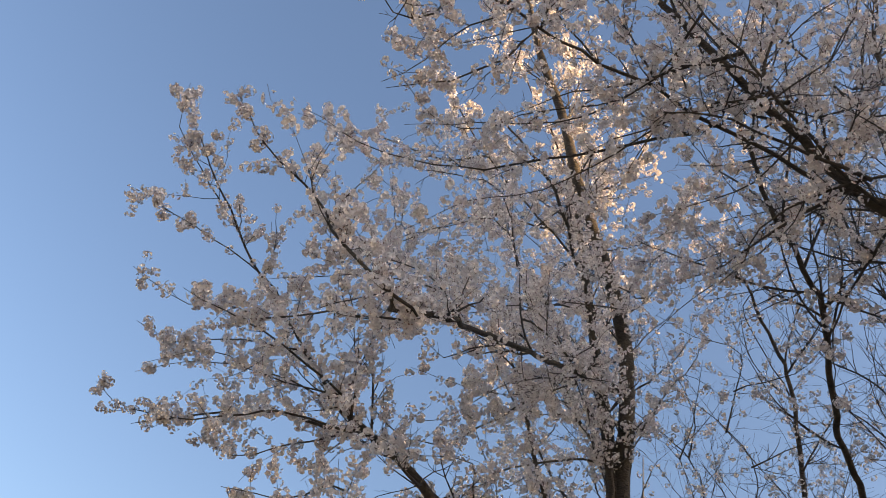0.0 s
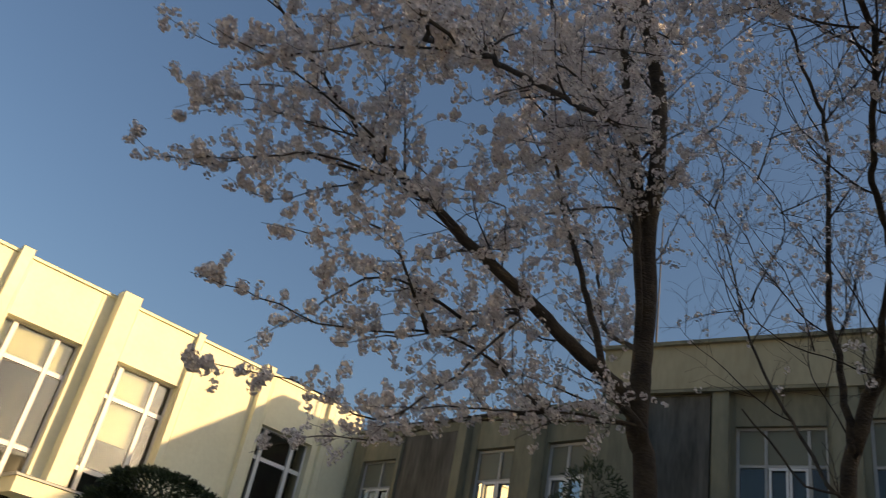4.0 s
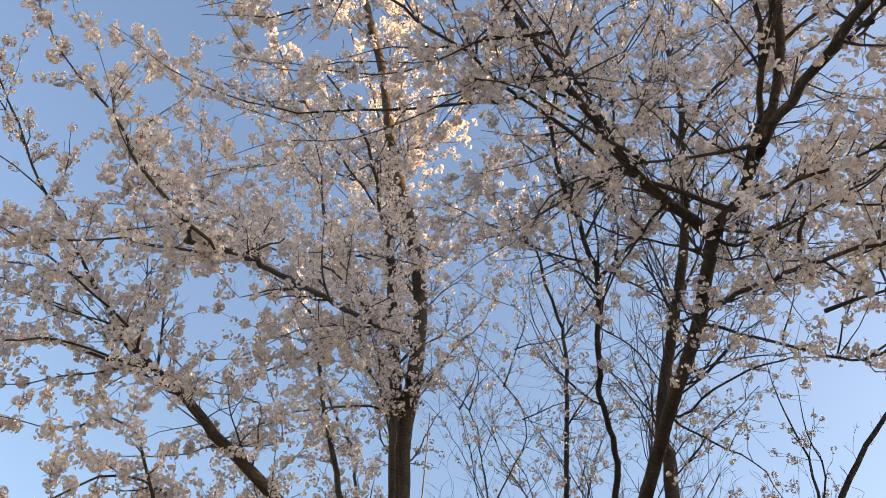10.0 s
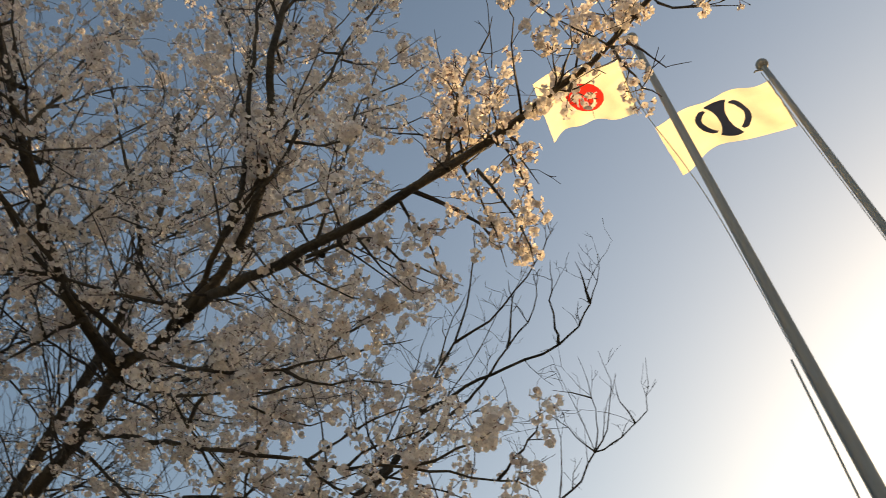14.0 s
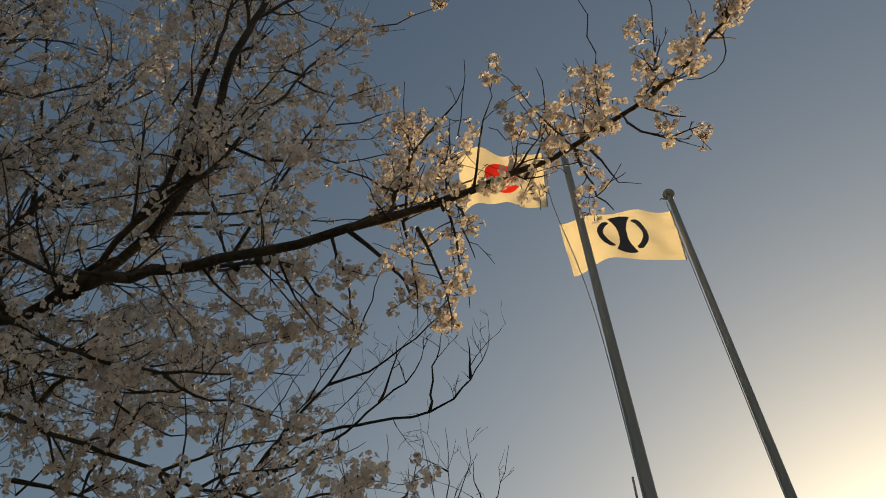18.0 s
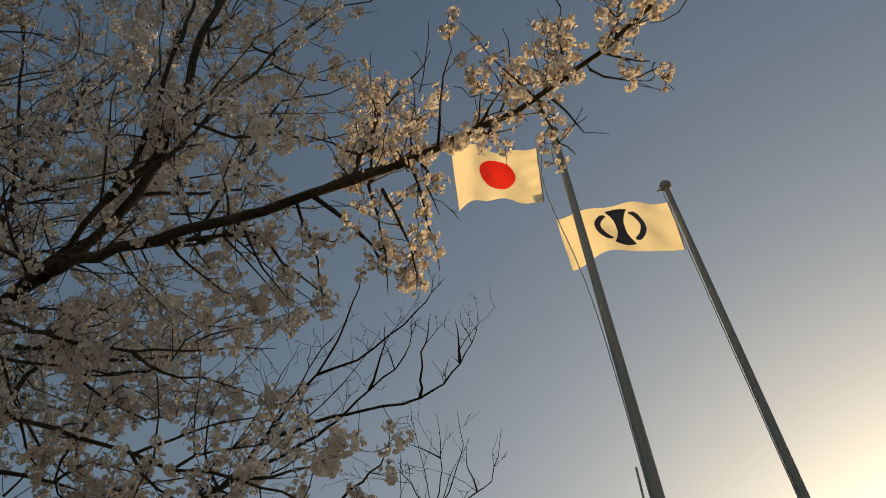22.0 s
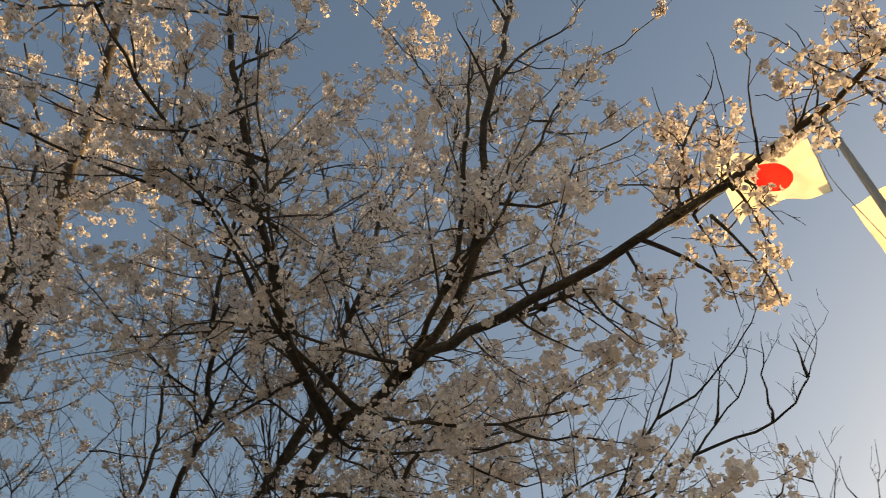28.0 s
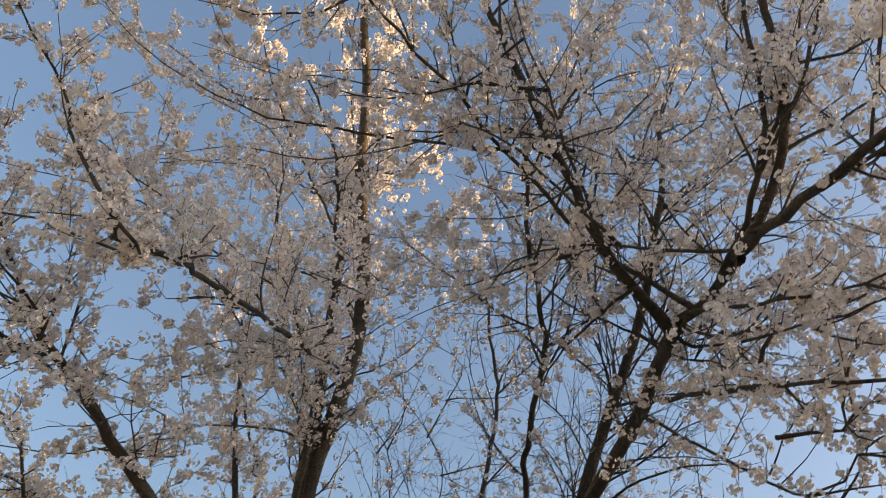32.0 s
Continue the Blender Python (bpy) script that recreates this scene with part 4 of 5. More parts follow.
grow(tree_b, "limb", [(1.43, 1.95, 3.72), (1.66, 2.37, 4.66), (1.89, 2.19, 4.96), (2.04, 2.06, 5.32), (2.11, 1.83, 5.79)], 0.018, 0.005, 0.70)
grow(tree_b, "limb", [(1.32, 1.99, 3.81), (1.32, 2.02, 3.86), (1.31, 1.91, 4.15), (1.35, 1.76, 4.24), (1.41, 1.58, 4.35), (1.45, 1.41, 4.46)], 0.018, 0.005, 0.77)
grow(tree_b, "limb", [(1.36, 1.63, 3.68), (1.34, 1.65, 3.67), (1.29, 1.44, 3.71), (1.22, 1.3, 3.73), (1.16, 1.17, 3.96), (1.05, 1.07, 4.23), (0.98, 1.0, 4.71)], 0.03, 0.012, 0.31)
grow(tree_b, "limb", [(1.22, 1.3, 3.73), (1.18, 1.06, 4.0), (1.13, 0.82, 4.36)], 0.018, 0.006, 0.70)
grow(tree_b, "limb", [(1.19, 1.08, 3.41), (1.3, 0.82, 3.46), (1.31, 0.72, 3.32), (1.54, 0.68, 3.38)], 0.016, 0.004, 0.77)
grow(tree_b, "limb", [(1.04, 1.85, 3.82), (0.84, 2.05, 3.79), (0.77, 2.38, 3.93), (0.54, 2.63, 4.0)], 0.016, 0.005, 0.77)
grow(tree_b, "limb", [(0.62, 1.56, 4.09), (0.3, 1.79, 4.2), (0.09, 1.9, 4.26), (-0.15, 1.99, 4.18)], 0.016, 0.004, 0.84)
grow(tree_b, "limb", [(-0.09, 1.58, 4.17), (-0.07, 1.51, 3.98), (-0.16, 1.55, 3.86), (-0.31, 1.57, 3.74), (-0.5, 1.56, 3.63)], 0.016, 0.004, 0.84)
grow(tree_b, "limb", [(-0.22, 1.49, 4.14), (-0.35, 1.41, 4.09), (-0.54, 1.39, 3.96), (-0.68, 1.37, 3.97)], 0.016, 0.004, 0.84)
grow(tree_b, "limb", [(0.61, 1.87, 4.11), (0.61, 1.92, 4.17), (0.37, 2.07, 4.22), (0.11, 2.19, 4.24), (-0.22, 2.27, 4.2), (-0.53, 2.31, 4.23), (-0.75, 2.23, 4.21), (-1.0, 2.12, 4.25)], 0.02, 0.005, 0.84)
grow(tree_b, "limb", [(0.79, 1.66, 3.98), (0.6, 1.79, 4.13), (0.35, 1.91, 4.07), (0.09, 1.99, 3.96)], 0.016, 0.004, 0.84)
grow(tree_b, "limb", [(0.69, 1.6, 4.0), (0.74, 1.52, 4.27), (0.74, 1.47, 4.47)], 0.016, 0.004, 0.84)
grow(tree_b, "limb", [(1.22, 1.3, 3.73), (1.18, 1.02, 3.88), (1.19, 0.92, 4.03)], 0.016, 0.004, 0.77)
grow(tree_b, "limb", [(1.19, 1.1, 3.84), (1.16, 1.12, 3.87), (1.08, 1.14, 4.2), (1.0, 1.15, 4.52)], 0.016, 0.004, 0.77)
grow(tree_b, "limb", [(1.3, 1.5, 3.64), (0.8, 1.86, 3.67), (0.73, 2.09, 3.65), (0.64, 2.31, 3.65)], 0.016, 0.004, 0.84)
grow(tree_b, "limb", [(1.01, 1.7, 3.66), (0.47, 1.67, 3.87), (0.36, 1.88, 3.96), (0.3, 2.08, 3.87)], 0.016, 0.004, 0.84)
grow(tree_b, "limb", [(1.23, 1.95, 3.82), (1.21, 1.97, 3.79), (1.25, 2.28, 3.91), (1.29, 2.69, 3.97), (1.5, 3.23, 4.04)], 0.02, 0.005, 0.70)
grow(tree_b, "stem", [(2.0, 4.48, 3.42), (1.97, 4.42, 3.4), (1.96, 4.27, 3.65), (1.86, 3.89, 3.98), (1.64, 3.57, 4.1), (1.3, 2.77, 4.16), (1.14, 2.5, 4.02), (0.92, 2.29, 4.32), (0.79, 2.13, 4.7), (0.65, 2.08, 5.09)], 0.045, 0.012, 0.4)
grow(tree_b, "limb", [(1.3, 2.77, 4.16), (1.39, 2.37, 4.15), (1.48, 2.25, 4.27), (1.62, 2.08, 4.55), (1.76, 1.88, 4.73), (1.83, 1.75, 4.88)], 0.02, 0.006, 0.31)
grow(tree_b, "stem", [(1.95, 4.62, 3.12), (1.91, 4.6, 3.12), (1.87, 4.62, 3.72), (1.84, 4.63, 3.9), (1.77, 4.35, 4.88), (1.68, 4.28, 5.29), (1.49, 4.15, 5.69), (1.35, 4.1, 6.09)], 0.05, 0.012, 0.4)
grow(tree_b, "stem", [(1.92, 4.7, 2.89), (1.84, 4.68, 2.88), (1.74, 4.88, 3.26), (1.61, 5.02, 3.63), (1.5, 5.15, 4.12), (1.44, 5.22, 4.59), (1.34, 5.25, 4.98), (0.94, 5.19, 5.27), (0.7, 5.13, 5.5)], 0.03, 0.006, 0.1)
grow(tree_b, "limb", [(1.34, 5.25, 4.98), (1.39, 5.24, 5.35), (1.2, 5.23, 5.86), (1.09, 5.25, 6.28)], 0.015, 0.005, 0.1)
grow(tree_b, "limb", [(1.5, 5.15, 4.12), (1.23, 5.23, 4.7), (0.97, 5.28, 5.03), (0.79, 5.31, 5.22)], 0.012, 0.004, 0.1)
grow(tree_b, "limb", [(1.84, 4.68, 2.88), (1.84, 4.63, 2.86), (1.66, 4.6, 2.87), (1.46, 4.56, 3.06), (1.32, 4.56, 3.21)], 0.02, 0.012, 0.0)
grow(tree_b, "limb", [(1.82, 4.55, 4.18), (1.87, 4.62, 4.2), (1.68, 4.69, 4.55), (1.43, 4.78, 4.98), (1.24, 4.83, 5.33)], 0.014, 0.004, 0.2)
grow(tree_b, "limb", [(2.0, 4.44, 3.44), (1.96, 4.48, 3.53), (1.94, 4.49, 4.06), (1.82, 4.54, 4.57), (1.69, 4.48, 4.82)], 0.014, 0.004, 0.2)
grow(tree_b, "shoot", [(1.09, -0.08, 3.66), (1.09, -0.09, 3.86), (1.09, -0.08, 4.05)], 0.006, 0.003, 0.0)
grow(tree_b, "shoot", [(1.07, -0.17, 3.42), (1.06, -0.22, 3.65), (1.05, -0.26, 3.9)], 0.006, 0.003, 0.0)
grow(tree_b, "shoot", [(1.04, -0.28, 3.44), (1.03, -0.3, 3.57), (1.03, -0.31, 3.69)], 0.005, 0.003, 0.0)
grow(tree_b, "shoot", [(1.14, 0.1, 3.42), (1.14, 0.07, 3.6), (1.14, 0.07, 3.77)], 0.006, 0.003, 0.0)
grow(tree_b, "shoot", [(1.14, 0.09, 3.43), (1.13, 0.12, 3.55), (1.13, 0.13, 3.63)], 0.005, 0.003, 0.0)
grow(tree_b, "shoot", [(1.02, -0.32, 3.48), (1.02, -0.32, 3.38), (1.04, -0.28, 3.34), (1.05, -0.23, 3.36)], 0.005, 0.003, 0.0)
grow(tree_b, "shoot", [(1.14, 0.09, 3.42), (1.13, 0.17, 3.47), (1.12, 0.21, 3.52)], 0.005, 0.003, 0.0)
grow(tree_b, "shoot", [(1.05, 0.27, 3.41), (1.06, 0.25, 3.58), (1.06, 0.24, 3.78)], 0.005, 0.003, 0.0)
grow(tree_b, "shoot", [(1.07, -0.19, 3.46), (1.06, -0.22, 3.6)], 0.005, 0.003, 0.0)
grow(tree_b, "limb", [(0.68, 1.6, 4.01), (0.59, 1.56, 4.0), (0.41, 1.66, 4.12), (0.26, 1.74, 4.01), (0.0, 1.8, 3.97), (-0.24, 1.83, 3.88), (-0.48, 1.82, 3.81)], 0.014, 0.004, 0.84)
grow(tree_b, "limb", [(0.72, 1.63, 3.98), (0.65, 1.64, 3.94), (0.44, 1.76, 3.98), (0.26, 1.84, 3.84), (0.02, 1.9, 3.65), (-0.22, 1.93, 3.58), (-0.4, 1.94, 3.41)], 0.014, 0.004, 0.84)
grow(tree_b, "limb", [(0.66, 1.64, 3.95), (0.72, 1.61, 3.93), (0.9, 1.56, 4.1), (1.0, 1.44, 4.35), (0.9, 1.45, 4.61)], 0.014, 0.004, 0.84)
grow(tree_b, "limb", [(0.98, 1.8, 3.89), (1.11, 1.77, 4.12), (1.29, 1.64, 4.08), (1.35, 1.51, 4.26), (1.26, 1.53, 4.6)], 0.014, 0.004, 0.77)
grow(tree_b, "limb", [(1.2, 1.95, 3.84), (1.04, 2.14, 4.03), (0.88, 2.32, 3.95), (0.66, 2.49, 3.83), (0.51, 2.63, 3.7)], 0.014, 0.004, 0.77)
grow(tree_b, "limb", [(1.39, 1.74, 3.72), (1.49, 1.71, 3.75), (1.68, 1.66, 3.91), (1.87, 1.58, 3.85), (1.98, 1.43, 3.93)], 0.014, 0.004, 0.77)
grow(tree_b, "limb", [(1.52, 2.17, 3.85), (1.8, 1.94, 3.91), (1.96, 1.78, 3.94), (2.05, 1.66, 3.75)], 0.014, 0.004, 0.77)
grow(tree_b, "limb", [(1.63, 1.98, 3.84), (1.68, 2.06, 3.81), (1.76, 1.99, 3.7), (1.96, 1.92, 3.52), (2.07, 1.8, 3.46)], 0.014, 0.004, 0.77)
grow(tree_b, "limb", [(1.2, 1.04, 4.0), (1.29, 0.84, 3.93), (1.29, 0.74, 4.23), (1.32, 0.57, 4.31)], 0.014, 0.004, 0.84)
grow(tree_b, "limb", [(1.0, 1.15, 4.52), (0.99, 1.31, 5.09), (0.8, 1.49, 5.62), (0.54, 1.65, 6.03)], 0.014, 0.004, 0.84)
grow(tree_b, "limb", [(-0.06, 1.59, 4.17), (-0.0, 1.5, 4.61), (0.02, 1.5, 5.0), (0.08, 1.5, 5.46)], 0.012, 0.004, 0.92)
grow(tree_b, "limb", [(0.37, 1.48, 4.57), (0.43, 1.54, 4.59), (0.5, 1.52, 5.06), (0.41, 1.54, 5.47), (0.35, 1.56, 5.81)], 0.012, 0.004, 0.92)
grow(tree_b, "limb", [(-0.21, 1.5, 4.14), (-0.16, 1.49, 4.11), (-0.34, 1.5, 3.85), (-0.4, 1.53, 3.76), (-0.5, 1.5, 3.57)], 0.012, 0.004, 0.84)
grow(tree_b, "limb", [(-0.43, 1.31, 3.99), (-0.46, 1.31, 4.01), (-0.47, 1.36, 3.79), (-0.51, 1.39, 3.72)], 0.014, 0.004, 0.84)
grow(tree_b, "limb", [(0.39, 1.73, 4.17), (0.38, 1.75, 4.14), (0.18, 1.73, 4.72), (-0.05, 1.69, 4.8), (-0.37, 1.54, 5.09)], 0.014, 0.004, 0.84)
grow(tree_b, "limb", [(0.74, 1.89, 4.06), (0.75, 1.94, 4.12), (1.04, 1.8, 4.49), (1.1, 1.64, 4.76), (0.79, 1.71, 5.12)], 0.014, 0.004, 0.77)
grow(tree_b, "limb", [(1.23, 2.17, 3.87), (1.09, 2.31, 4.25), (0.96, 2.47, 4.25), (0.73, 2.65, 4.22), (0.44, 2.81, 4.34)], 0.014, 0.004, 0.77)
grow(tree_b, "shoot", [(-0.63, 1.29, 3.93), (-0.77, 1.26, 3.86), (-0.84, 1.21, 3.67), (-0.87, 1.19, 3.53)], 0.006, 0.003, 0.0)
grow(tree_b, "shoot", [(-0.46, 1.33, 3.95), (-0.6, 1.32, 3.77), (-0.67, 1.28, 3.66)], 0.006, 0.003, 0.0)
grow(tree_b, "limb", [(1.42, 1.87, 3.75), (1.0, 1.93, 3.92), (0.74, 1.89, 4.06), (0.53, 1.86, 4.14), (0.37, 1.8, 4.21), (0.17, 1.73, 4.2), (-0.16, 1.53, 4.16), (-0.33, 1.4, 4.09), (-0.45, 1.29, 3.98), (-0.6, 1.12, 3.85), (-0.64, 1.0, 3.76)], 0.027, 0.008, 0.36)
grow(tree_b, "limb", [(-0.16, 1.53, 4.16), (-0.29, 1.46, 4.41), (-0.33, 1.4, 4.76), (-0.48, 1.3, 4.89)], 0.014, 0.004, 0.92)
grow(tree_b, "limb", [(-0.45, 1.29, 3.98), (-0.51, 1.24, 4.14), (-0.57, 1.19, 4.2)], 0.014, 0.004, 0.92)
grow(tree_b, "limb", [(-0.33, 1.4, 4.09), (-0.4, 1.43, 3.88), (-0.51, 1.4, 3.81), (-0.63, 1.29, 3.93)], 0.014, 0.004, 0.92)
grow(tree_b, "limb", [(0.17, 1.73, 4.2), (0.0, 1.69, 4.47), (-0.15, 1.58, 4.92), (-0.33, 1.45, 5.19)], 0.012, 0.004, 0.92)
grow(tree_b, "limb", [(0.53, 1.86, 4.14), (0.48, 1.82, 4.48), (0.48, 1.72, 4.98), (0.24, 1.67, 5.26)], 0.012, 0.004, 0.84)
grow(tree_b, "limb", [(0.74, 1.89, 4.06), (0.78, 1.82, 4.38), (0.8, 1.71, 4.73), (0.92, 1.53, 5.18), (0.96, 1.39, 5.77)], 0.012, 0.004, 0.84)
grow(tree_b, "limb", [(1.06, 0.98, 4.34), (1.15, 1.03, 4.39), (1.13, 0.97, 4.82), (1.1, 0.93, 5.42)], 0.012, 0.004, 0.77)
grow(tree_b, "limb", [(1.23, 0.83, 4.36), (1.18, 0.91, 4.42), (1.22, 0.76, 4.62), (1.2, 0.71, 4.84)], 0.012, 0.004, 0.77)
grow(tree_b, "limb", [(1.33, 1.6, 3.68), (1.31, 1.62, 3.75), (1.54, 1.53, 3.88), (1.66, 1.39, 4.0), (1.77, 1.22, 4.03)], 0.012, 0.004, 0.77)
grow(tree_b, "limb", [(1.52, 1.96, 3.77), (1.52, 1.95, 3.81), (1.79, 1.96, 3.75), (1.98, 1.9, 3.79), (2.07, 1.79, 3.69)], 0.012, 0.004, 0.77)
grow(tree_b, "limb", [(0.98, 1.8, 3.89), (1.08, 1.68, 4.2), (1.1, 1.61, 4.42), (1.2, 1.46, 4.18)], 0.012, 0.004, 0.77)
grow(tree_b, "limb", [(0.85, 1.71, 3.92), (0.75, 1.96, 3.92), (0.62, 2.21, 4.07), (0.44, 2.44, 4.21)], 0.012, 0.004, 0.77)
grow(tree_b, "limb", [(0.59, 1.56, 4.03), (0.43, 1.56, 4.38), (0.31, 1.54, 4.63), (0.19, 1.51, 4.79)], 0.012, 0.004, 0.77)
grow(tree_b, "limb", [(1.36, 1.43, 3.82), (1.32, 1.34, 3.83), (1.31, 1.28, 4.23), (1.16, 1.37, 4.56), (0.99, 1.38, 4.88)], 0.012, 0.004, 0.77)
grow(tree_b, "limb", [(1.32, 1.32, 3.97), (1.32, 1.26, 3.96), (1.4, 1.08, 4.05), (1.44, 0.92, 4.21), (1.45, 0.79, 4.36)], 0.012, 0.004, 0.77)
grow(tree_b, "limb", [(1.1, 2.07, 3.96), (1.07, 2.2, 4.18), (0.8, 2.52, 4.34), (0.53, 2.69, 4.38)], 0.012, 0.004, 0.77)
grow(tree_b, "limb", [(0.77, 1.83, 4.31), (0.81, 1.85, 4.3), (0.59, 1.98, 4.35), (0.49, 2.11, 4.45), (0.19, 2.25, 4.61)], 0.012, 0.004, 0.77)
grow(tree_b, "limb", [(0.77, 1.84, 4.29), (0.78, 1.81, 4.27), (0.84, 1.73, 4.55), (0.79, 1.7, 4.84), (0.92, 1.57, 5.12)], 0.012, 0.004, 0.77)
grow(tree_b, "limb", [(0.33, 1.47, 4.66), (0.13, 1.63, 4.61), (-0.09, 1.67, 4.32), (-0.36, 1.68, 4.15), (-0.53, 1.68, 4.16)], 0.014, 0.004, 0.77)
grow(tree_b, "limb", [(0.49, 1.52, 4.27), (0.39, 1.78, 4.28), (0.15, 1.92, 4.13), (-0.15, 2.01, 4.15), (-0.39, 2.02, 4.12), (-0.62, 1.95, 4.35)], 0.014, 0.004, 0.77)
grow(tree_b, "limb", [(0.88, 1.87, 4.27), (1.1, 1.85, 4.29), (1.23, 1.76, 4.8), (1.23, 1.64, 4.93), (1.27, 1.49, 5.53)], 0.012, 0.004, 0.77)
grow(tree_b, "limb", [(1.13, 1.83, 4.4), (1.43, 1.73, 4.75), (1.41, 1.61, 5.07), (1.28, 1.6, 5.36), (1.04, 1.66, 5.62)], 0.012, 0.004, 0.77)
grow(tree_b, "limb", [(1.21, 1.34, 4.44), (1.2, 1.28, 4.98), (1.13, 1.36, 5.37), (1.0, 1.4, 6.03), (0.76, 1.5, 6.13)], 0.012, 0.004, 0.77)
grow(tree_b, "limb", [(1.21, 1.3, 4.79), (1.17, 1.17, 5.29), (1.21, 1.05, 5.74)], 0.012, 0.004, 0.77)
grow(tree_b, "limb", [(1.28, 1.3, 4.3), (1.44, 0.97, 4.85), (1.48, 0.79, 5.09), (1.51, 0.58, 5.13)], 0.012, 0.004, 0.77)
grow(tree_b, "limb", [(1.42, 1.0, 4.78), (1.48, 0.79, 4.6), (1.5, 0.59, 4.61)], 0.012, 0.004, 0.77)
grow(tree_b, "limb", [(1.44, 0.9, 4.23), (1.44, 0.97, 4.3), (1.47, 0.8, 4.17), (1.49, 0.63, 4.16), (1.44, 0.46, 4.26)], 0.012, 0.004, 0.77)
grow(tree_b, "limb", [(1.47, 1.46, 4.05), (1.76, 1.52, 4.05), (1.94, 1.44, 3.98), (2.06, 1.24, 4.07), (2.14, 1.07, 4.17)], 0.012, 0.004, 0.70)
grow(tree_b, "limb", [(1.74, 1.96, 3.89), (1.84, 1.72, 4.15), (2.03, 1.64, 4.02), (2.22, 1.54, 3.97)], 0.012, 0.004, 0.70)
grow(tree_b, "stem", [(1.75, 4.34, 4.94), (1.42, 4.03, 5.36), (1.68, 3.82, 5.66), (1.43, 3.62, 6.51), (1.2, 3.4, 6.78)], 0.014, 0.005, 0.5)
grow(tree_b, "limb", [(1.1, -0.04, 3.34), (1.09, -0.05, 3.45), (1.09, -0.08, 3.66)], 0.01, 0.004, 0.3, near=True)
grow(tree_b, "limb", [(1.12, 0.03, 3.33), (1.11, 0.02, 3.22), (1.1, 0.01, 3.13), (1.1, -0.01, 3.07)], 0.01, 0.004, 0.3, near=True)
grow(tree_b, "limb", [(1.09, -0.09, 3.33), (1.07, -0.15, 3.21), (1.06, -0.22, 3.2)], 0.008, 0.003, 0.3, near=True)
grow(tree_b, "limb", [(1.2, 0.45, 3.36), (1.17, 0.43, 3.54), (1.15, 0.43, 3.69), (1.13, 0.43, 3.9)], 0.01, 0.004, 0.3, near=True)
grow(tree_b, "limb", [(1.15, 0.15, 3.32), (1.14, 0.1, 3.41), (1.14, 0.06, 3.49)], 0.01, 0.004, 0.3, near=True)
grow(tree_b, "limb", [(1.18, 0.35, 3.33), (1.17, 0.33, 3.5), (1.16, 0.32, 3.64)], 0.01, 0.004, 0.3, near=True)
grow(tree_b, "limb", [(1.07, -0.16, 3.38), (1.06, -0.2, 3.49), (1.06, -0.22, 3.58)], 0.01, 0.004, 0.3, near=True)
grow(tree_b, "limb", [(1.19, 0.32, 3.35), (1.19, 0.31, 3.26), (1.2, 0.29, 3.16)], 0.01, 0.004, 0.3, near=True)
grow(tree_b, "limb", [(1.63, 1.80, 3.26), (1.70, 1.61, 3.21), (1.81, 1.52, 3.20)], 0.016, 0.004, 1.0)
grow(tree_b, "limb", [(1.70, 1.61, 3.21), (1.70, 1.51, 3.24), (1.75, 1.40, 3.21), (1.80, 1.29, 3.16)], 0.013, 0.004, 1.0)
grow(tree_b, "limb", [(1.81, 1.67, 3.21), (1.84, 1.54, 3.13), (1.94, 1.45, 3.11)], 0.013, 0.004, 1.0)
grow(tree_b, "limb", [(1.54, 1.65, 3.33), (1.62, 1.65, 3.26), (1.64, 1.55, 3.17)], 0.014, 0.004, 1.0)
grow(tree_b, "limb", [(1.77, 1.40, 3.18), (1.86, 1.34, 3.13), (1.91, 1.22, 3.10), (1.93, 1.09, 3.09)], 0.013, 0.004, 1.0)
grow(tree_b, "limb", [(1.79, 1.88, 3.16), (1.83, 1.72, 3.13), (1.88, 1.56, 3.07)], 0.014, 0.004, 1.0)
grow(tree_b, "limb", [(1.81, 1.25, 3.19), (1.86, 1.14, 3.14), (1.91, 1.03, 3.07), (1.94, 0.93, 3.01)], 0.013, 0.004, 1.0)
grow(tree_b, "limb", [(1.50, 1.46, 3.39), (1.60, 1.41, 3.35), (1.69, 1.34, 3.33), (1.70, 1.22, 3.33)], 0.014, 0.004, 1.0)
grow(tree_b, "limb", [(1.21, 0.46, 3.38), (1.27, 0.47, 3.34), (1.35, 0.48, 3.29), (1.43, 0.50, 3.24)], 0.011, 0.003, 0.8)
grow(tree_b, "limb", [(1.20, 0.35, 3.38), (1.27, 0.35, 3.33), (1.34, 0.35, 3.28), (1.40, 0.36, 3.23)], 0.011, 0.003, 0.9)
grow(tree_b, "limb", [(1.20, 0.64, 3.39), (1.28, 0.64, 3.34), (1.37, 0.65, 3.30), (1.42, 0.65, 3.25)], 0.012, 0.003, 0.8)
grow(tree_b, "limb", [(1.19, 0.80, 3.39), (1.27, 0.78, 3.34), (1.36, 0.76, 3.31), (1.42, 0.73, 3.29)], 0.012, 0.003, 0.8)
grow(tree_b, "limb", [(1.19, 0.98, 3.39), (1.27, 0.95, 3.36), (1.34, 0.90, 3.33), (1.39, 0.84, 3.32)], 0.012, 0.003, 0.8)
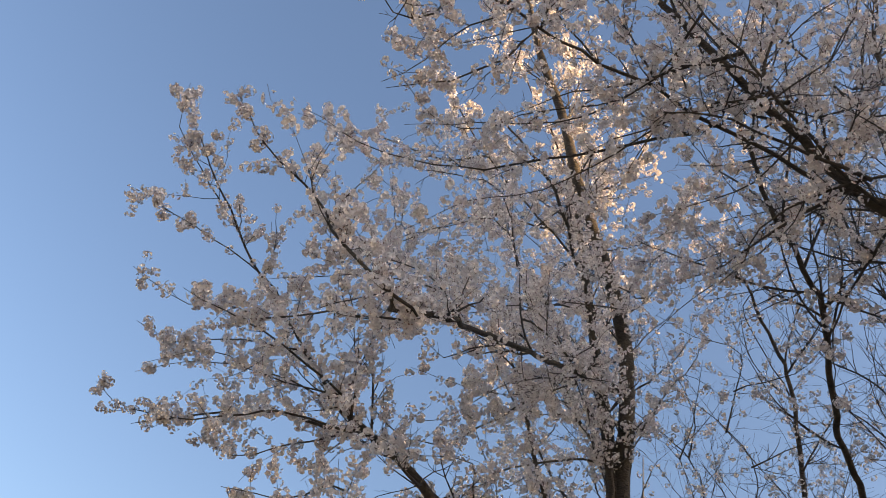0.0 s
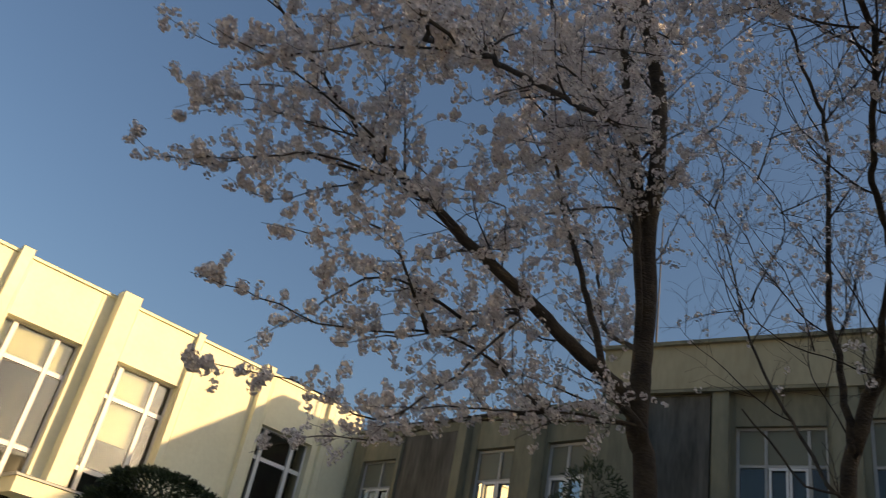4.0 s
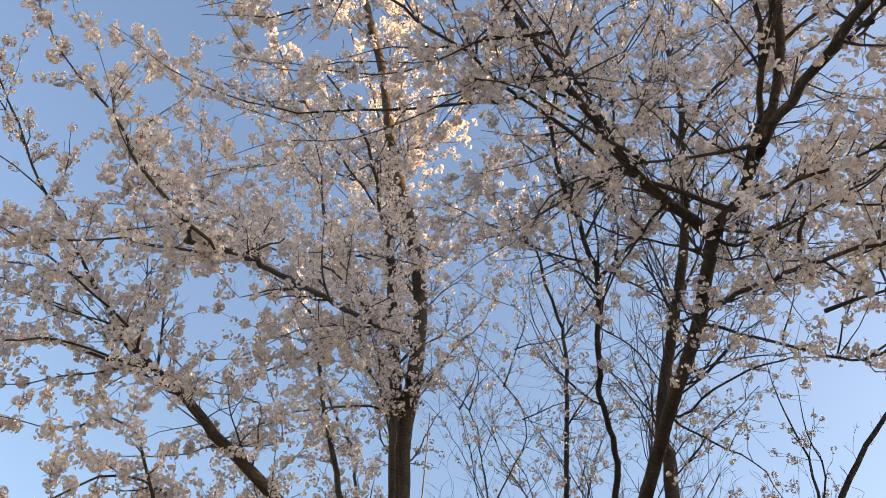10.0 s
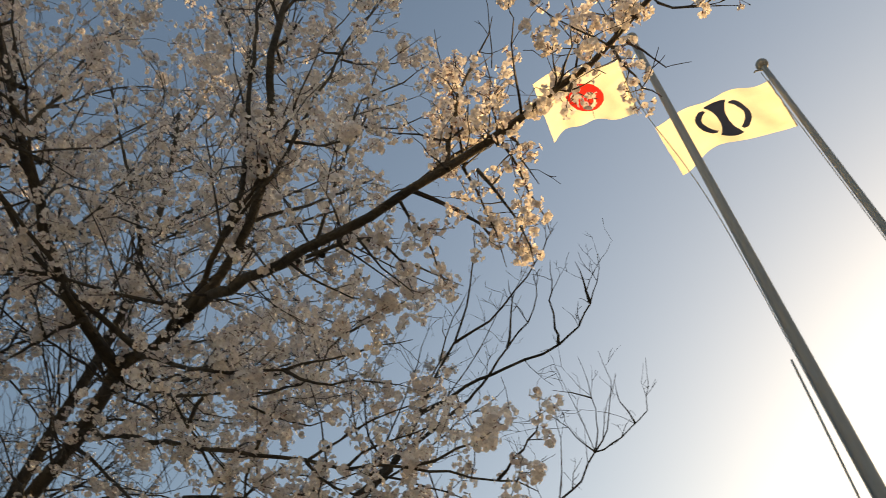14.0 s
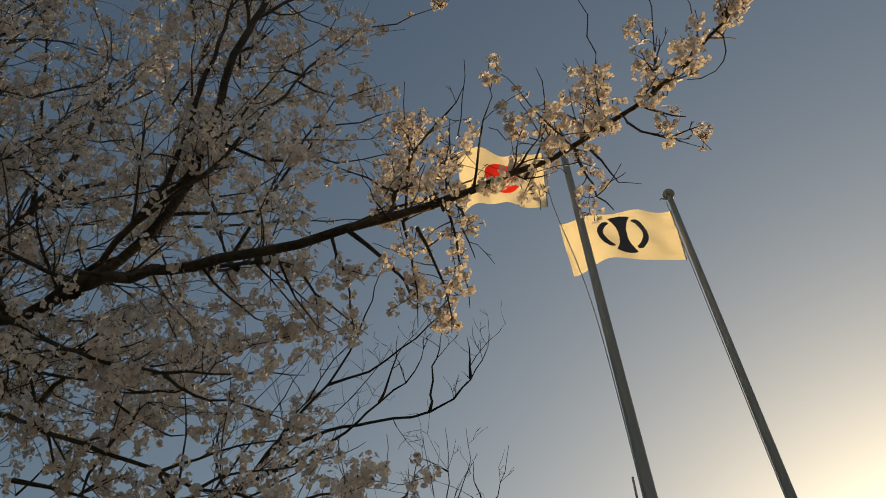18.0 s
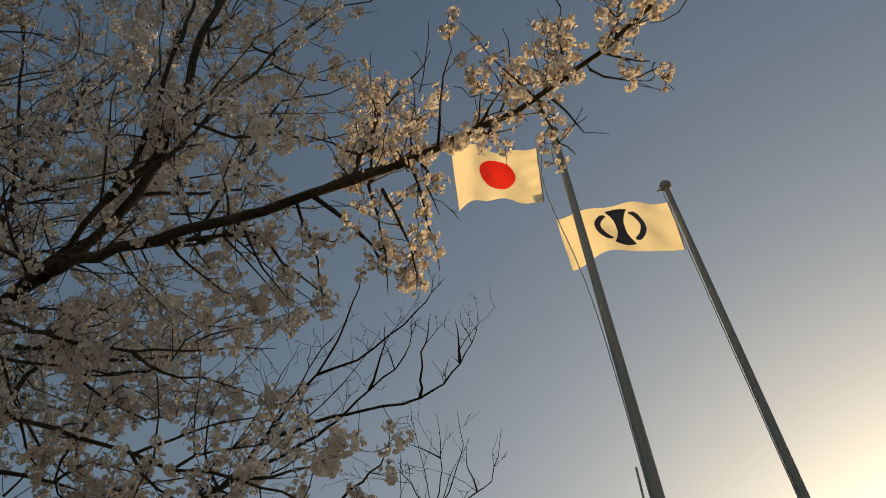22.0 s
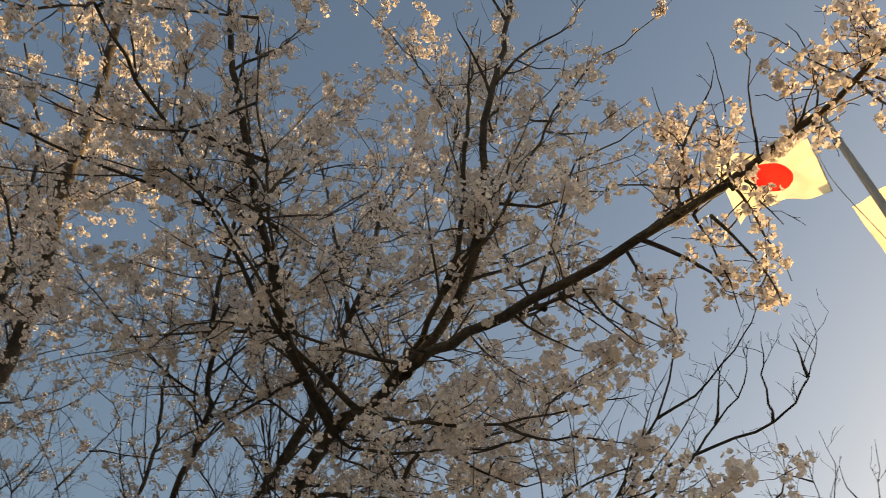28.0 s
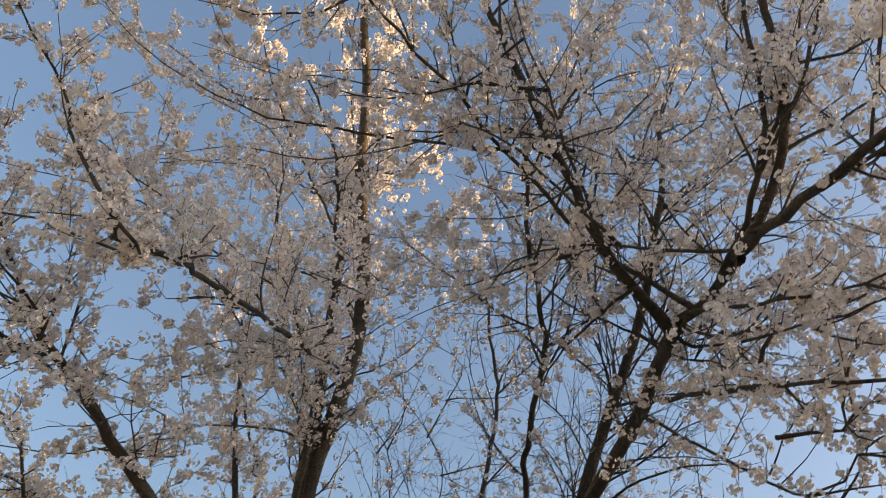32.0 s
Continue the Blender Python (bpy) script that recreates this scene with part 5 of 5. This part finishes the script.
grow(tree_c, "trunk", [(2.01, 3.91, -0.05), (1.99, 3.9, 1.33), (1.98, 3.89, 2.66), (2.02, 3.87, 3.16), (2.09, 3.77, 3.57), (2.09, 3.72, 3.92), (2.02, 3.65, 3.97), (1.99, 3.44, 4.27), (1.95, 3.13, 4.57), (1.89, 2.83, 4.86), (1.62, 2.36, 4.8), (1.6, 2.26, 4.95), (1.56, 2.2, 5.25), (1.5, 2.15, 5.6)], 0.105, 0.012, 0.39)
grow(tree_c, "limb", [(1.62, 2.36, 4.8), (1.48, 2.33, 5.05), (1.31, 2.32, 5.39), (1.13, 2.31, 5.7), (0.88, 2.31, 5.51)], 0.03, 0.006, 0.5)
grow(tree_c, "limb", [(1.61, 2.31, 4.87), (1.69, 2.07, 4.94), (1.84, 1.8, 4.98), (1.98, 1.49, 4.93)], 0.03, 0.006, 0.55)
grow(tree_c, "limb", [(2.01, 3.59, 4.06), (2.12, 3.59, 4.08), (2.24, 3.4, 4.17), (2.35, 3.2, 4.19), (2.46, 2.99, 4.15), (2.54, 2.79, 4.02)], 0.025, 0.006, 0.5)
grow(tree_c, "limb", [(1.97, 3.27, 4.44), (2.18, 2.85, 4.39), (2.27, 2.65, 4.32), (2.34, 2.45, 4.18)], 0.02, 0.005, 0.44)
grow(tree_c, "limb", [(2.09, 3.59, 4.07), (2.11, 3.6, 4.03), (2.2, 3.42, 3.83), (2.28, 3.25, 3.65), (2.3, 3.12, 3.4), (2.32, 3.11, 3.28)], 0.018, 0.005, 0.5)
grow(tree_c, "limb", [(2.06, 3.81, 3.43), (2.07, 3.84, 3.44), (2.17, 3.67, 3.35), (2.3, 3.47, 3.37), (2.45, 3.24, 3.37)], 0.015, 0.004, 0.22)
grow(tree_c, "limb", [(2.02, 3.87, 3.16), (1.29, 3.9, 3.33), (1.09, 3.96, 3.64), (0.94, 3.91, 4.05), (0.76, 3.86, 4.14), (0.6, 3.79, 4.17)], 0.014, 0.004, 0.1)
grow(tree_c, "limb", [(0.94, 3.91, 4.05), (1.03, 3.88, 4.36), (1.06, 3.78, 4.64)], 0.012, 0.004, 0.1)
grow(tree_c, "limb", [(1.18, 3.94, 3.56), (1.2, 4.03, 3.55), (0.96, 4.1, 3.49), (0.78, 4.14, 3.38)], 0.012, 0.004, 0.05)
grow(tree_c, "limb", [(1.17, 3.94, 3.53), (1.33, 3.89, 4.01), (1.14, 3.85, 4.28), (0.89, 3.82, 4.45), (0.71, 3.87, 4.65)], 0.014, 0.004, 0.1)
grow(tree_c, "limb", [(1.18, 3.86, 4.23), (1.28, 3.8, 4.74), (1.03, 3.79, 4.81), (0.8, 3.75, 4.9)], 0.014, 0.004, 0.2)
grow(tree_c, "limb", [(1.23, 3.83, 4.49), (1.59, 3.67, 4.61), (1.71, 3.51, 4.81)], 0.012, 0.004, 0.2)
grow(tree_c, "limb", [(1.3, 3.88, 4.05), (1.61, 3.77, 4.2), (1.76, 3.69, 4.14)], 0.012, 0.004, 0.1)
grow(tree_c, "limb", [(1.45, 3.89, 3.29), (1.36, 3.98, 3.76), (1.17, 3.94, 3.98), (1.09, 3.87, 4.21)], 0.012, 0.004, 0.1)
grow(tree_c, "limb", [(2.54, 2.79, 4.02), (2.46, 2.46, 4.16), (2.61, 2.14, 4.3), (2.67, 1.89, 4.42)], 0.014, 0.004, 1.0)
grow(tree_c, "limb", [(2.24, 2.71, 4.34), (2.16, 2.72, 4.28), (2.38, 2.26, 4.55), (2.45, 1.89, 4.78), (2.47, 1.52, 4.68)], 0.014, 0.004, 1.0)
grow(tree_c, "limb", [(2.19, 2.66, 4.32), (2.26, 2.38, 4.79), (2.38, 2.12, 4.83), (2.45, 1.72, 4.75)], 0.014, 0.004, 1.0)
grow(tree_c, "limb", [(2.21, 2.71, 4.32), (2.2, 2.7, 4.34), (2.41, 2.37, 4.25), (2.58, 2.03, 4.4), (2.68, 1.72, 4.43)], 0.014, 0.004, 1.0)
grow(tree_c, "limb", [(2.2, 2.62, 4.39), (2.32, 2.42, 4.63), (2.51, 2.07, 4.55), (2.61, 1.75, 4.75), (2.67, 1.45, 4.76)], 0.012, 0.004, 0.9)
grow(tree_c, "limb", [(2.21, 2.58, 4.46), (2.11, 2.62, 4.5), (2.38, 2.5, 4.49), (2.59, 2.27, 4.39), (2.87, 1.87, 4.48), (2.96, 1.5, 4.47)], 0.012, 0.004, 0.9)
grow(tree_d, "trunk", [(2.2, 3.92, -0.05), (2.2, 3.9, 1.3), (2.22, 3.88, 2.2), (2.31, 3.85, 2.52), (2.41, 3.75, 2.78), (2.53, 3.63, 3.03), (2.67, 3.53, 3.28), (2.79, 3.42, 3.53), (2.86, 3.31, 3.71), (2.93, 3.2, 3.86), (3.06, 3.05, 4.06), (3.2, 2.9, 4.3), (3.3, 2.78, 4.6)], 0.075, 0.006, 0.0)
grow(tree_d, "trunk", [(2.93, 2.8, -0.05), (2.95, 2.77, 1.6), (2.98, 2.68, 2.7), (3.02, 2.5, 3.4), (2.95, 2.28, 3.86), (2.91, 2.17, 3.93), (2.88, 2.05, 3.97), (2.91, 1.94, 4.05)], 0.06, 0.036, 0.0)
grow(tree_d, "limb", [(2.91, 1.94, 4.05), (2.90, 1.81, 4.16), (2.88, 1.73, 4.24), (2.81, 1.57, 4.34), (2.75, 1.41, 4.42), (2.69, 1.28, 4.54), (2.60, 1.18, 4.66), (2.53, 1.09, 4.75), (2.43, 1.04, 4.84)], 0.026, 0.003, 0.0)
grow(tree_d, "limb", [(2.75, 1.41, 4.42), (2.75, 1.21, 4.44), (2.71, 1.03, 4.49), (2.68, 0.88, 4.56), (2.64, 0.80, 4.62), (2.59, 0.75, 4.68)], 0.016, 0.003, 0.0)
grow(tree_d, "limb", [(2.91, 1.94, 4.05), (2.91, 1.73, 4.12), (2.91, 1.54, 4.17), (2.88, 1.41, 4.20), (2.84, 1.29, 4.23), (2.83, 1.18, 4.31), (2.78, 1.03, 4.35), (2.73, 0.94, 4.42), (2.68, 0.91, 4.49)], 0.026, 0.003, 0.0)
grow(tree_d, "limb", [(2.88, 1.73, 4.24), (2.89, 1.59, 4.25), (2.88, 1.45, 4.27), (2.88, 1.31, 4.26), (2.90, 1.13, 4.25), (2.90, 0.96, 4.25), (2.86, 0.84, 4.26), (2.83, 0.74, 4.32), (2.79, 0.67, 4.38), (2.72, 0.61, 4.46)], 0.026, 0.003, 0.0)
grow(tree_d, "limb", [(2.88, 2.05, 3.97), (2.91, 1.97, 4.20), (2.89, 1.85, 4.31), (2.85, 1.74, 4.43), (2.80, 1.62, 4.55), (2.74, 1.51, 4.66)], 0.016, 0.003, 0.0)
grow(tree_d, "limb", [(2.90, 1.81, 4.16), (2.83, 1.68, 4.25), (2.75, 1.51, 4.36), (2.65, 1.34, 4.47), (2.62, 1.22, 4.56)], 0.016, 0.003, 0.0)
grow(tree_d, "limb", [(2.83, 1.18, 4.31), (2.78, 1.12, 4.38), (2.72, 1.06, 4.46), (2.66, 1.03, 4.53)], 0.016, 0.003, 0.0)
grow(tree_d, "limb", [(2.90, 0.96, 4.25), (2.85, 0.93, 4.31), (2.78, 0.90, 4.39), (2.73, 0.85, 4.46), (2.67, 0.81, 4.52)], 0.016, 0.003, 0.0)
grow(tree_d, "limb", [(2.83, 0.74, 4.32), (2.77, 0.72, 4.38), (2.70, 0.71, 4.46)], 0.016, 0.003, 0.0)
grow(tree_d, "limb", [(2.88, 2.05, 3.97), (2.95, 1.88, 4.05), (2.99, 1.74, 4.11), (3.01, 1.59, 4.20), (3.01, 1.42, 4.21), (2.98, 1.30, 4.23)], 0.016, 0.003, 0.0)
grow(tree_d, "limb", [(2.91, 1.94, 4.05), (2.85, 2.01, 4.23), (2.77, 1.96, 4.36), (2.74, 1.88, 4.52), (2.69, 1.82, 4.68)], 0.016, 0.003, 0.0)
grow(tree_d, "limb", [(2.91, 2.17, 3.93), (2.83, 1.94, 3.96), (2.83, 1.76, 4.03), (2.79, 1.56, 4.13), (2.78, 1.38, 4.26), (2.74, 1.20, 4.38), (2.68, 1.07, 4.49)], 0.016, 0.003, 0.0)
grow(tree_d, "limb", [(3.02, 2.5, 3.4), (3.45, 2.09, 3.73), (3.42, 1.67, 3.75), (3.32, 1.30, 3.78), (3.29, 1.16, 3.82), (3.23, 1.04, 3.88), (3.25, 0.96, 3.89), (3.25, 0.85, 3.93), (3.24, 0.76, 3.98), (3.19, 0.71, 4.06), (3.13, 0.66, 4.15)], 0.024, 0.003, 0.0)
grow(tree_d, "limb", [(3.23, 1.04, 3.88), (3.21, 0.95, 3.95), (3.17, 0.89, 4.03), (3.12, 0.84, 4.11), (3.03, 0.83, 4.22)], 0.011, 0.003, 0.0)
grow(tree_d, "limb", [(3.23, 1.04, 3.88), (3.16, 1.08, 3.95), (3.10, 1.12, 4.01), (3.05, 1.13, 4.07)], 0.011, 0.003, 0.0)
grow(tree_d, "limb", [(3.23, 1.04, 3.88), (3.19, 0.99, 3.95), (3.14, 0.96, 4.03), (3.08, 0.93, 4.13), (3.00, 0.92, 4.22)], 0.011, 0.003, 0.0)
grow(tree_d, "limb", [(3.12, 0.95, 4.07), (3.07, 1.02, 4.10), (3.02, 1.09, 4.13)], 0.011, 0.003, 0.0)
grow(tree_d, "limb", [(3.25, 0.83, 3.94), (3.18, 0.84, 4.03), (3.13, 0.83, 4.10)], 0.011, 0.003, 0.0)
grow(tree_d, "limb", [(3.32, 1.30, 3.78), (3.24, 1.22, 3.86), (3.17, 1.17, 3.98), (3.09, 1.13, 4.11)], 0.011, 0.003, 0.0)
grow(tree_d, "limb", [(3.42, 1.67, 3.75), (3.28, 1.51, 3.89), (3.21, 1.40, 3.97), (3.11, 1.34, 4.05)], 0.011, 0.003, 0.0)
grow(tree_d, "limb", [(2.77, 3.47, 3.59), (2.77, 3.46, 3.89), (2.68, 3.45, 4.25), (2.62, 3.42, 4.57)], 0.02, 0.004, 0.3)
grow(tree_d, "limb", [(2.69, 3.54, 3.42), (2.82, 3.43, 3.77), (2.75, 3.39, 4.01), (2.76, 3.38, 4.37)], 0.018, 0.004, 0.2)


# ---- flag poles and flags ----
def flag_pole(x, y, top, r0, r1):
    p = thing("flag_pole", pose(x, y, 0), "tall tapered painted steel flag pole with a ball finial", "flag pole", "flag poles")
    z = np.linspace(0, top, 9)
    v, f = tube(np.stack([0 * z, 0 * z, z], 1), np.linspace(r0, r1, 9), 20)
    link_mesh("pole", v, f, [steel_pole], p, True)
    bm = bmesh.new()
    bmesh.ops.create_uvsphere(bm, u_segments=16, v_segments=10, radius=0.085)
    bmesh.ops.translate(bm, verts=bm.verts, vec=(0, 0, top + 0.06))
    part("finial", bm, steel_pole, p)
    bm = bmesh.new()
    bmesh.ops.create_cone(bm, segments=20, radius1=r0 + 0.12, radius2=r0 + 0.06, depth=0.3, cap_ends=True)
    bmesh.ops.translate(bm, verts=bm.verts, vec=(0, 0, 0.12))
    part("base_collar", bm, concrete_grey, p)
    v, f = tube(np.array([[0, 0, top - 0.06], [-0.05, 0.12, top - 0.05], [-0.06, 0.14, top - 0.08]]), [0.012, 0.012, 0.012], 6)
    link_mesh("pulley_arm", v, f, [steel_pole], p)
    return p


flag_pole(6.57, 0.18, 11.70, 0.072, 0.044)
flag_pole(7.735, -1.085, 11.25, 0.064, 0.038)


def flag(name, corner, along, wide, high, waves, droop, lean, emblem, mark, mark_mat, label):
    """A thin cloth that flies from its hoist edge, waving across; its emblem is dyed through the cloth, a piece of its own."""
    nu, nv = 220, 140
    a, out = Vector(along).normalized(), Vector(along).cross(Vector((0, 0, 1))).normalized()
    verts, cloth, dyed = [], [], []
    for i in range(nu + 1):
        for j in range(nv + 1):
            u, v = i / nu, j / nv
            ripple = sum(k * u ** 0.7 * math.sin(q * u * 6.283 + s * v + h) for k, q, s, h in waves)
            fold = 0.012 * math.sin(26 * v - 5 * u) * math.exp(-3 * u) + 0.010 * math.sin(17 * u + 9 * v)
            down = v * high * math.sqrt(1 - lean ** 2) + droop * u ** 1.5 + 0.05 * u * math.sin(5 * u + 2 * v)
            p = Vector(corner) + a * (u * wide * (0.97 - 0.04 * v)) + Vector((0, 0, -down)) + out * (ripple + fold + v * high * lean)
            verts.append(p)
    for i in range(nu):
        for j in range(nv):
            k = i * (nv + 1) + j
            (dyed if emblem((i + 0.5) / nu * wide, (0.5 - (j + 0.5) / nv) * high) else cloth).append((k, k + 1, k + nv + 2, k + nv + 1))
    ob = link_mesh(name, verts, np.array(cloth), [flag_white], None, True)
    used = sorted({k for f in dyed for k in f})
    at = {k: n for n, k in enumerate(used)}
    link_mesh(mark, [verts[k] for k in used], np.array([[at[k] for k in f] for f in dyed]), [mark_mat], ob, True)
    line = [verts[j] for j in range(0, nv + 1, 20)]
    v, f = tube(np.array(line), np.full(len(line), 0.009), 6)
    link_mesh("hoist_band", v, f, [rope_fibre], ob, True)
    return tagged(ob, label, "flag", "flags on the poles")


def disc(u, v):
    return math.hypot(u - 0.60, v) < 0.25


def badge(u, v):
    """A dark waisted figure between two crescents, within one circle."""
    u, v = (u - 0.80), v - 0.02
    r = math.hypot(u, v)
    if r > 0.36:
        return False
    waist = 0.055 + 0.95 * v * v
    if abs(u) < waist:
        return True
    return r > 0.275 and abs(u) > waist + 0.05 and abs(v) < 0.27


WIND = (-0.30, 0.95, 0)
flag("national_flag", (6.48, 0.45, 11.36), WIND, 1.2, 0.84, ((0.09, 0.9, 1.0, 0.3), (0.04, 2.1, -1.5, 1.1)), -0.02, 0.4, disc, "red_disc", flag_red, "white flag with a red disc, flying from the taller pole")
flag("school_flag", (7.71, -1.03, 10.92), WIND, 1.6, 0.92, ((0.10, 1.0, -0.8, 2.0), (0.05, 2.2, 1.2, 0.2)), 0.12, 0.1, badge, "emblem", flag_ink, "off-white flag with a dark emblem, flying from the shorter pole")


def rope(points, r, label):
    v, f = tube(spline(points, 0.3), np.full(len(spline(points, 0.3)), r), 5)
    return tagged(link_mesh("halyard_rope", v, f, [rope_fibre], None, True), label, "rope", "halyard ropes")


rope([(6.49, 0.33, 11.6), (6.45, 0.47, 10.4), (6.5, 0.27, 8.2), (6.52, 0.24, 4.9), (6.5, 0.24, 1.2)], 0.006, "thin pale halyard rope hanging beside the flag pole")
rope([(6.50, 0.29, 6.1), (6.48, 0.33, 3.8), (6.5, 0.26, 1.2)], 0.011, "slack doubled halyard rope on the flag pole")
rope([(7.68, -1.01, 11.1), (7.67, -1.02, 6.5), (7.67, -1.03, 1.2)], 0.006, "thin pale halyard rope hanging beside the flag pole")


# ---- evergreens in front of the walls ----
def tuft_cloud(middle, size, count, leaf, lean=0.0):
    """Small narrow leaves on short stalks, gathered in a rough flattened clump with an uneven edge."""
    v, f = [], []
    for k in range(count):
        d = unit(rng.normal(0, 1, 3))
        r = rng.uniform(0.55, 1.0) ** 0.5 * (1 + 0.25 * noise.noise(Vector(d * 2.3)))
        p = np.array(middle) + d * np.array(size) * r
        w = unit(d + rng.normal(0, 0.5, 3) + np.array([0, 0, 0.3]))
        side = unit(np.cross(w, rng.normal(0, 1, 3)))
        b = len(v)
        v += [p - side * leaf * 0.16, p + side * leaf * 0.16, p + side * leaf * 0.10 + w * leaf, p - side * leaf * 0.10 + w * leaf]
        f.append((b, b + 1, b + 2, b + 3))
    return np.array(v), np.array(f)


def evergreen(name, place, height, clouds, leaf, count, label):
    """A short crooked trunk with boughs, each bearing one clump of foliage."""
    t = thing(name, pose(*place), label, "shrub" if height < 3 else "tree")
    line = spline([(0, 0, -0.05), (0.08, 0.05, height * 0.4), (-0.06, 0.02, height * 0.75), (0.02, 0, height)])
    v, f = tube(line, np.linspace(0.10, 0.03, len(line)), 10)
    link_mesh("trunk", v, f, [bark], t, True)
    for x, y, z, a, b, c in clouds:
        start = line[int(len(line) * min(0.95, max(0.2, (z - 0.3) / height)))]
        limb = spline([tuple(start), (x * 0.6, y * 0.6, z - 0.15), (x, y, z)])
        v, f = tube(limb, np.linspace(0.03, 0.012, len(limb)), 7)
        bough = link_mesh("bough", v, f, [bark], t, True)
        v, f = tuft_cloud((x, y, z), (a, b, c), int(count * a * b * 4), leaf)
        tagged(link_mesh("foliage", v, f, [needles], bough), kind="stuff")
    return t


evergreen("pine_tree", (-5.2, 13.3, 0), 3.6, [(1.15, 0.2, 3.55, 0.55, 0.5, 0.2), (0.3, 0.0, 3.8, 0.85, 0.7, 0.26), (-0.55, -0.1, 3.05, 0.6, 0.6, 0.24), (0.7, 0.1, 3.2, 0.5, 0.5, 0.2), (-0.9, 0.2, 2.6, 0.6, 0.5, 0.25), (-0.3, 0.1, 3.5, 0.55, 0.5, 0.2)], 0.075, 2000,
          "dark green pine pruned in flat clouds before the wall")
evergreen("evergreen_tree", (1.6, 12.1, 0), 4.6, [(0.0, 0.0, 4.7, 0.45, 0.4, 0.4), (-0.4, 0.1, 4.2, 0.4, 0.4, 0.35), (0.35, 0.0, 4.15, 0.4, 0.4, 0.35), (0.1, -0.2, 3.6, 0.5, 0.45, 0.4), (-0.3, 0.2, 3.2, 0.5, 0.5, 0.4)], 0.07, 1100,
          "sparse dark broadleaf evergreen before the shaded wall")
evergreen("round_evergreen", (5.05, 5.5, 0), 3.1, [(0.0, 0.0, 2.8, 0.82, 0.82, 0.95), (0.1, 0.1, 1.8, 0.8, 0.8, 0.8), (0.0, 0.0, 2.8, 0.6, 0.6, 0.7)], 0.05, 5200, "dense dark evergreen clipped into a round head")

mast = thing("roof_mast", pose(3.96, 20.1, 9.3), "thin upright metal mast on the school roof", "mast")
_v, _f = tube(np.array([[0, 0, 0], [0, 0, 2.0], [0, 0, 5.6]]), [0.035, 0.028, 0.015], 8)
link_mesh("pole", _v, _f, [dark_metal], mast, True)
bm = bmesh.new()
bmesh.ops.create_cone(bm, segments=12, radius1=0.16, radius2=0.06, depth=0.24, cap_ends=True)
part("base_plate", bm, dark_metal, mast)
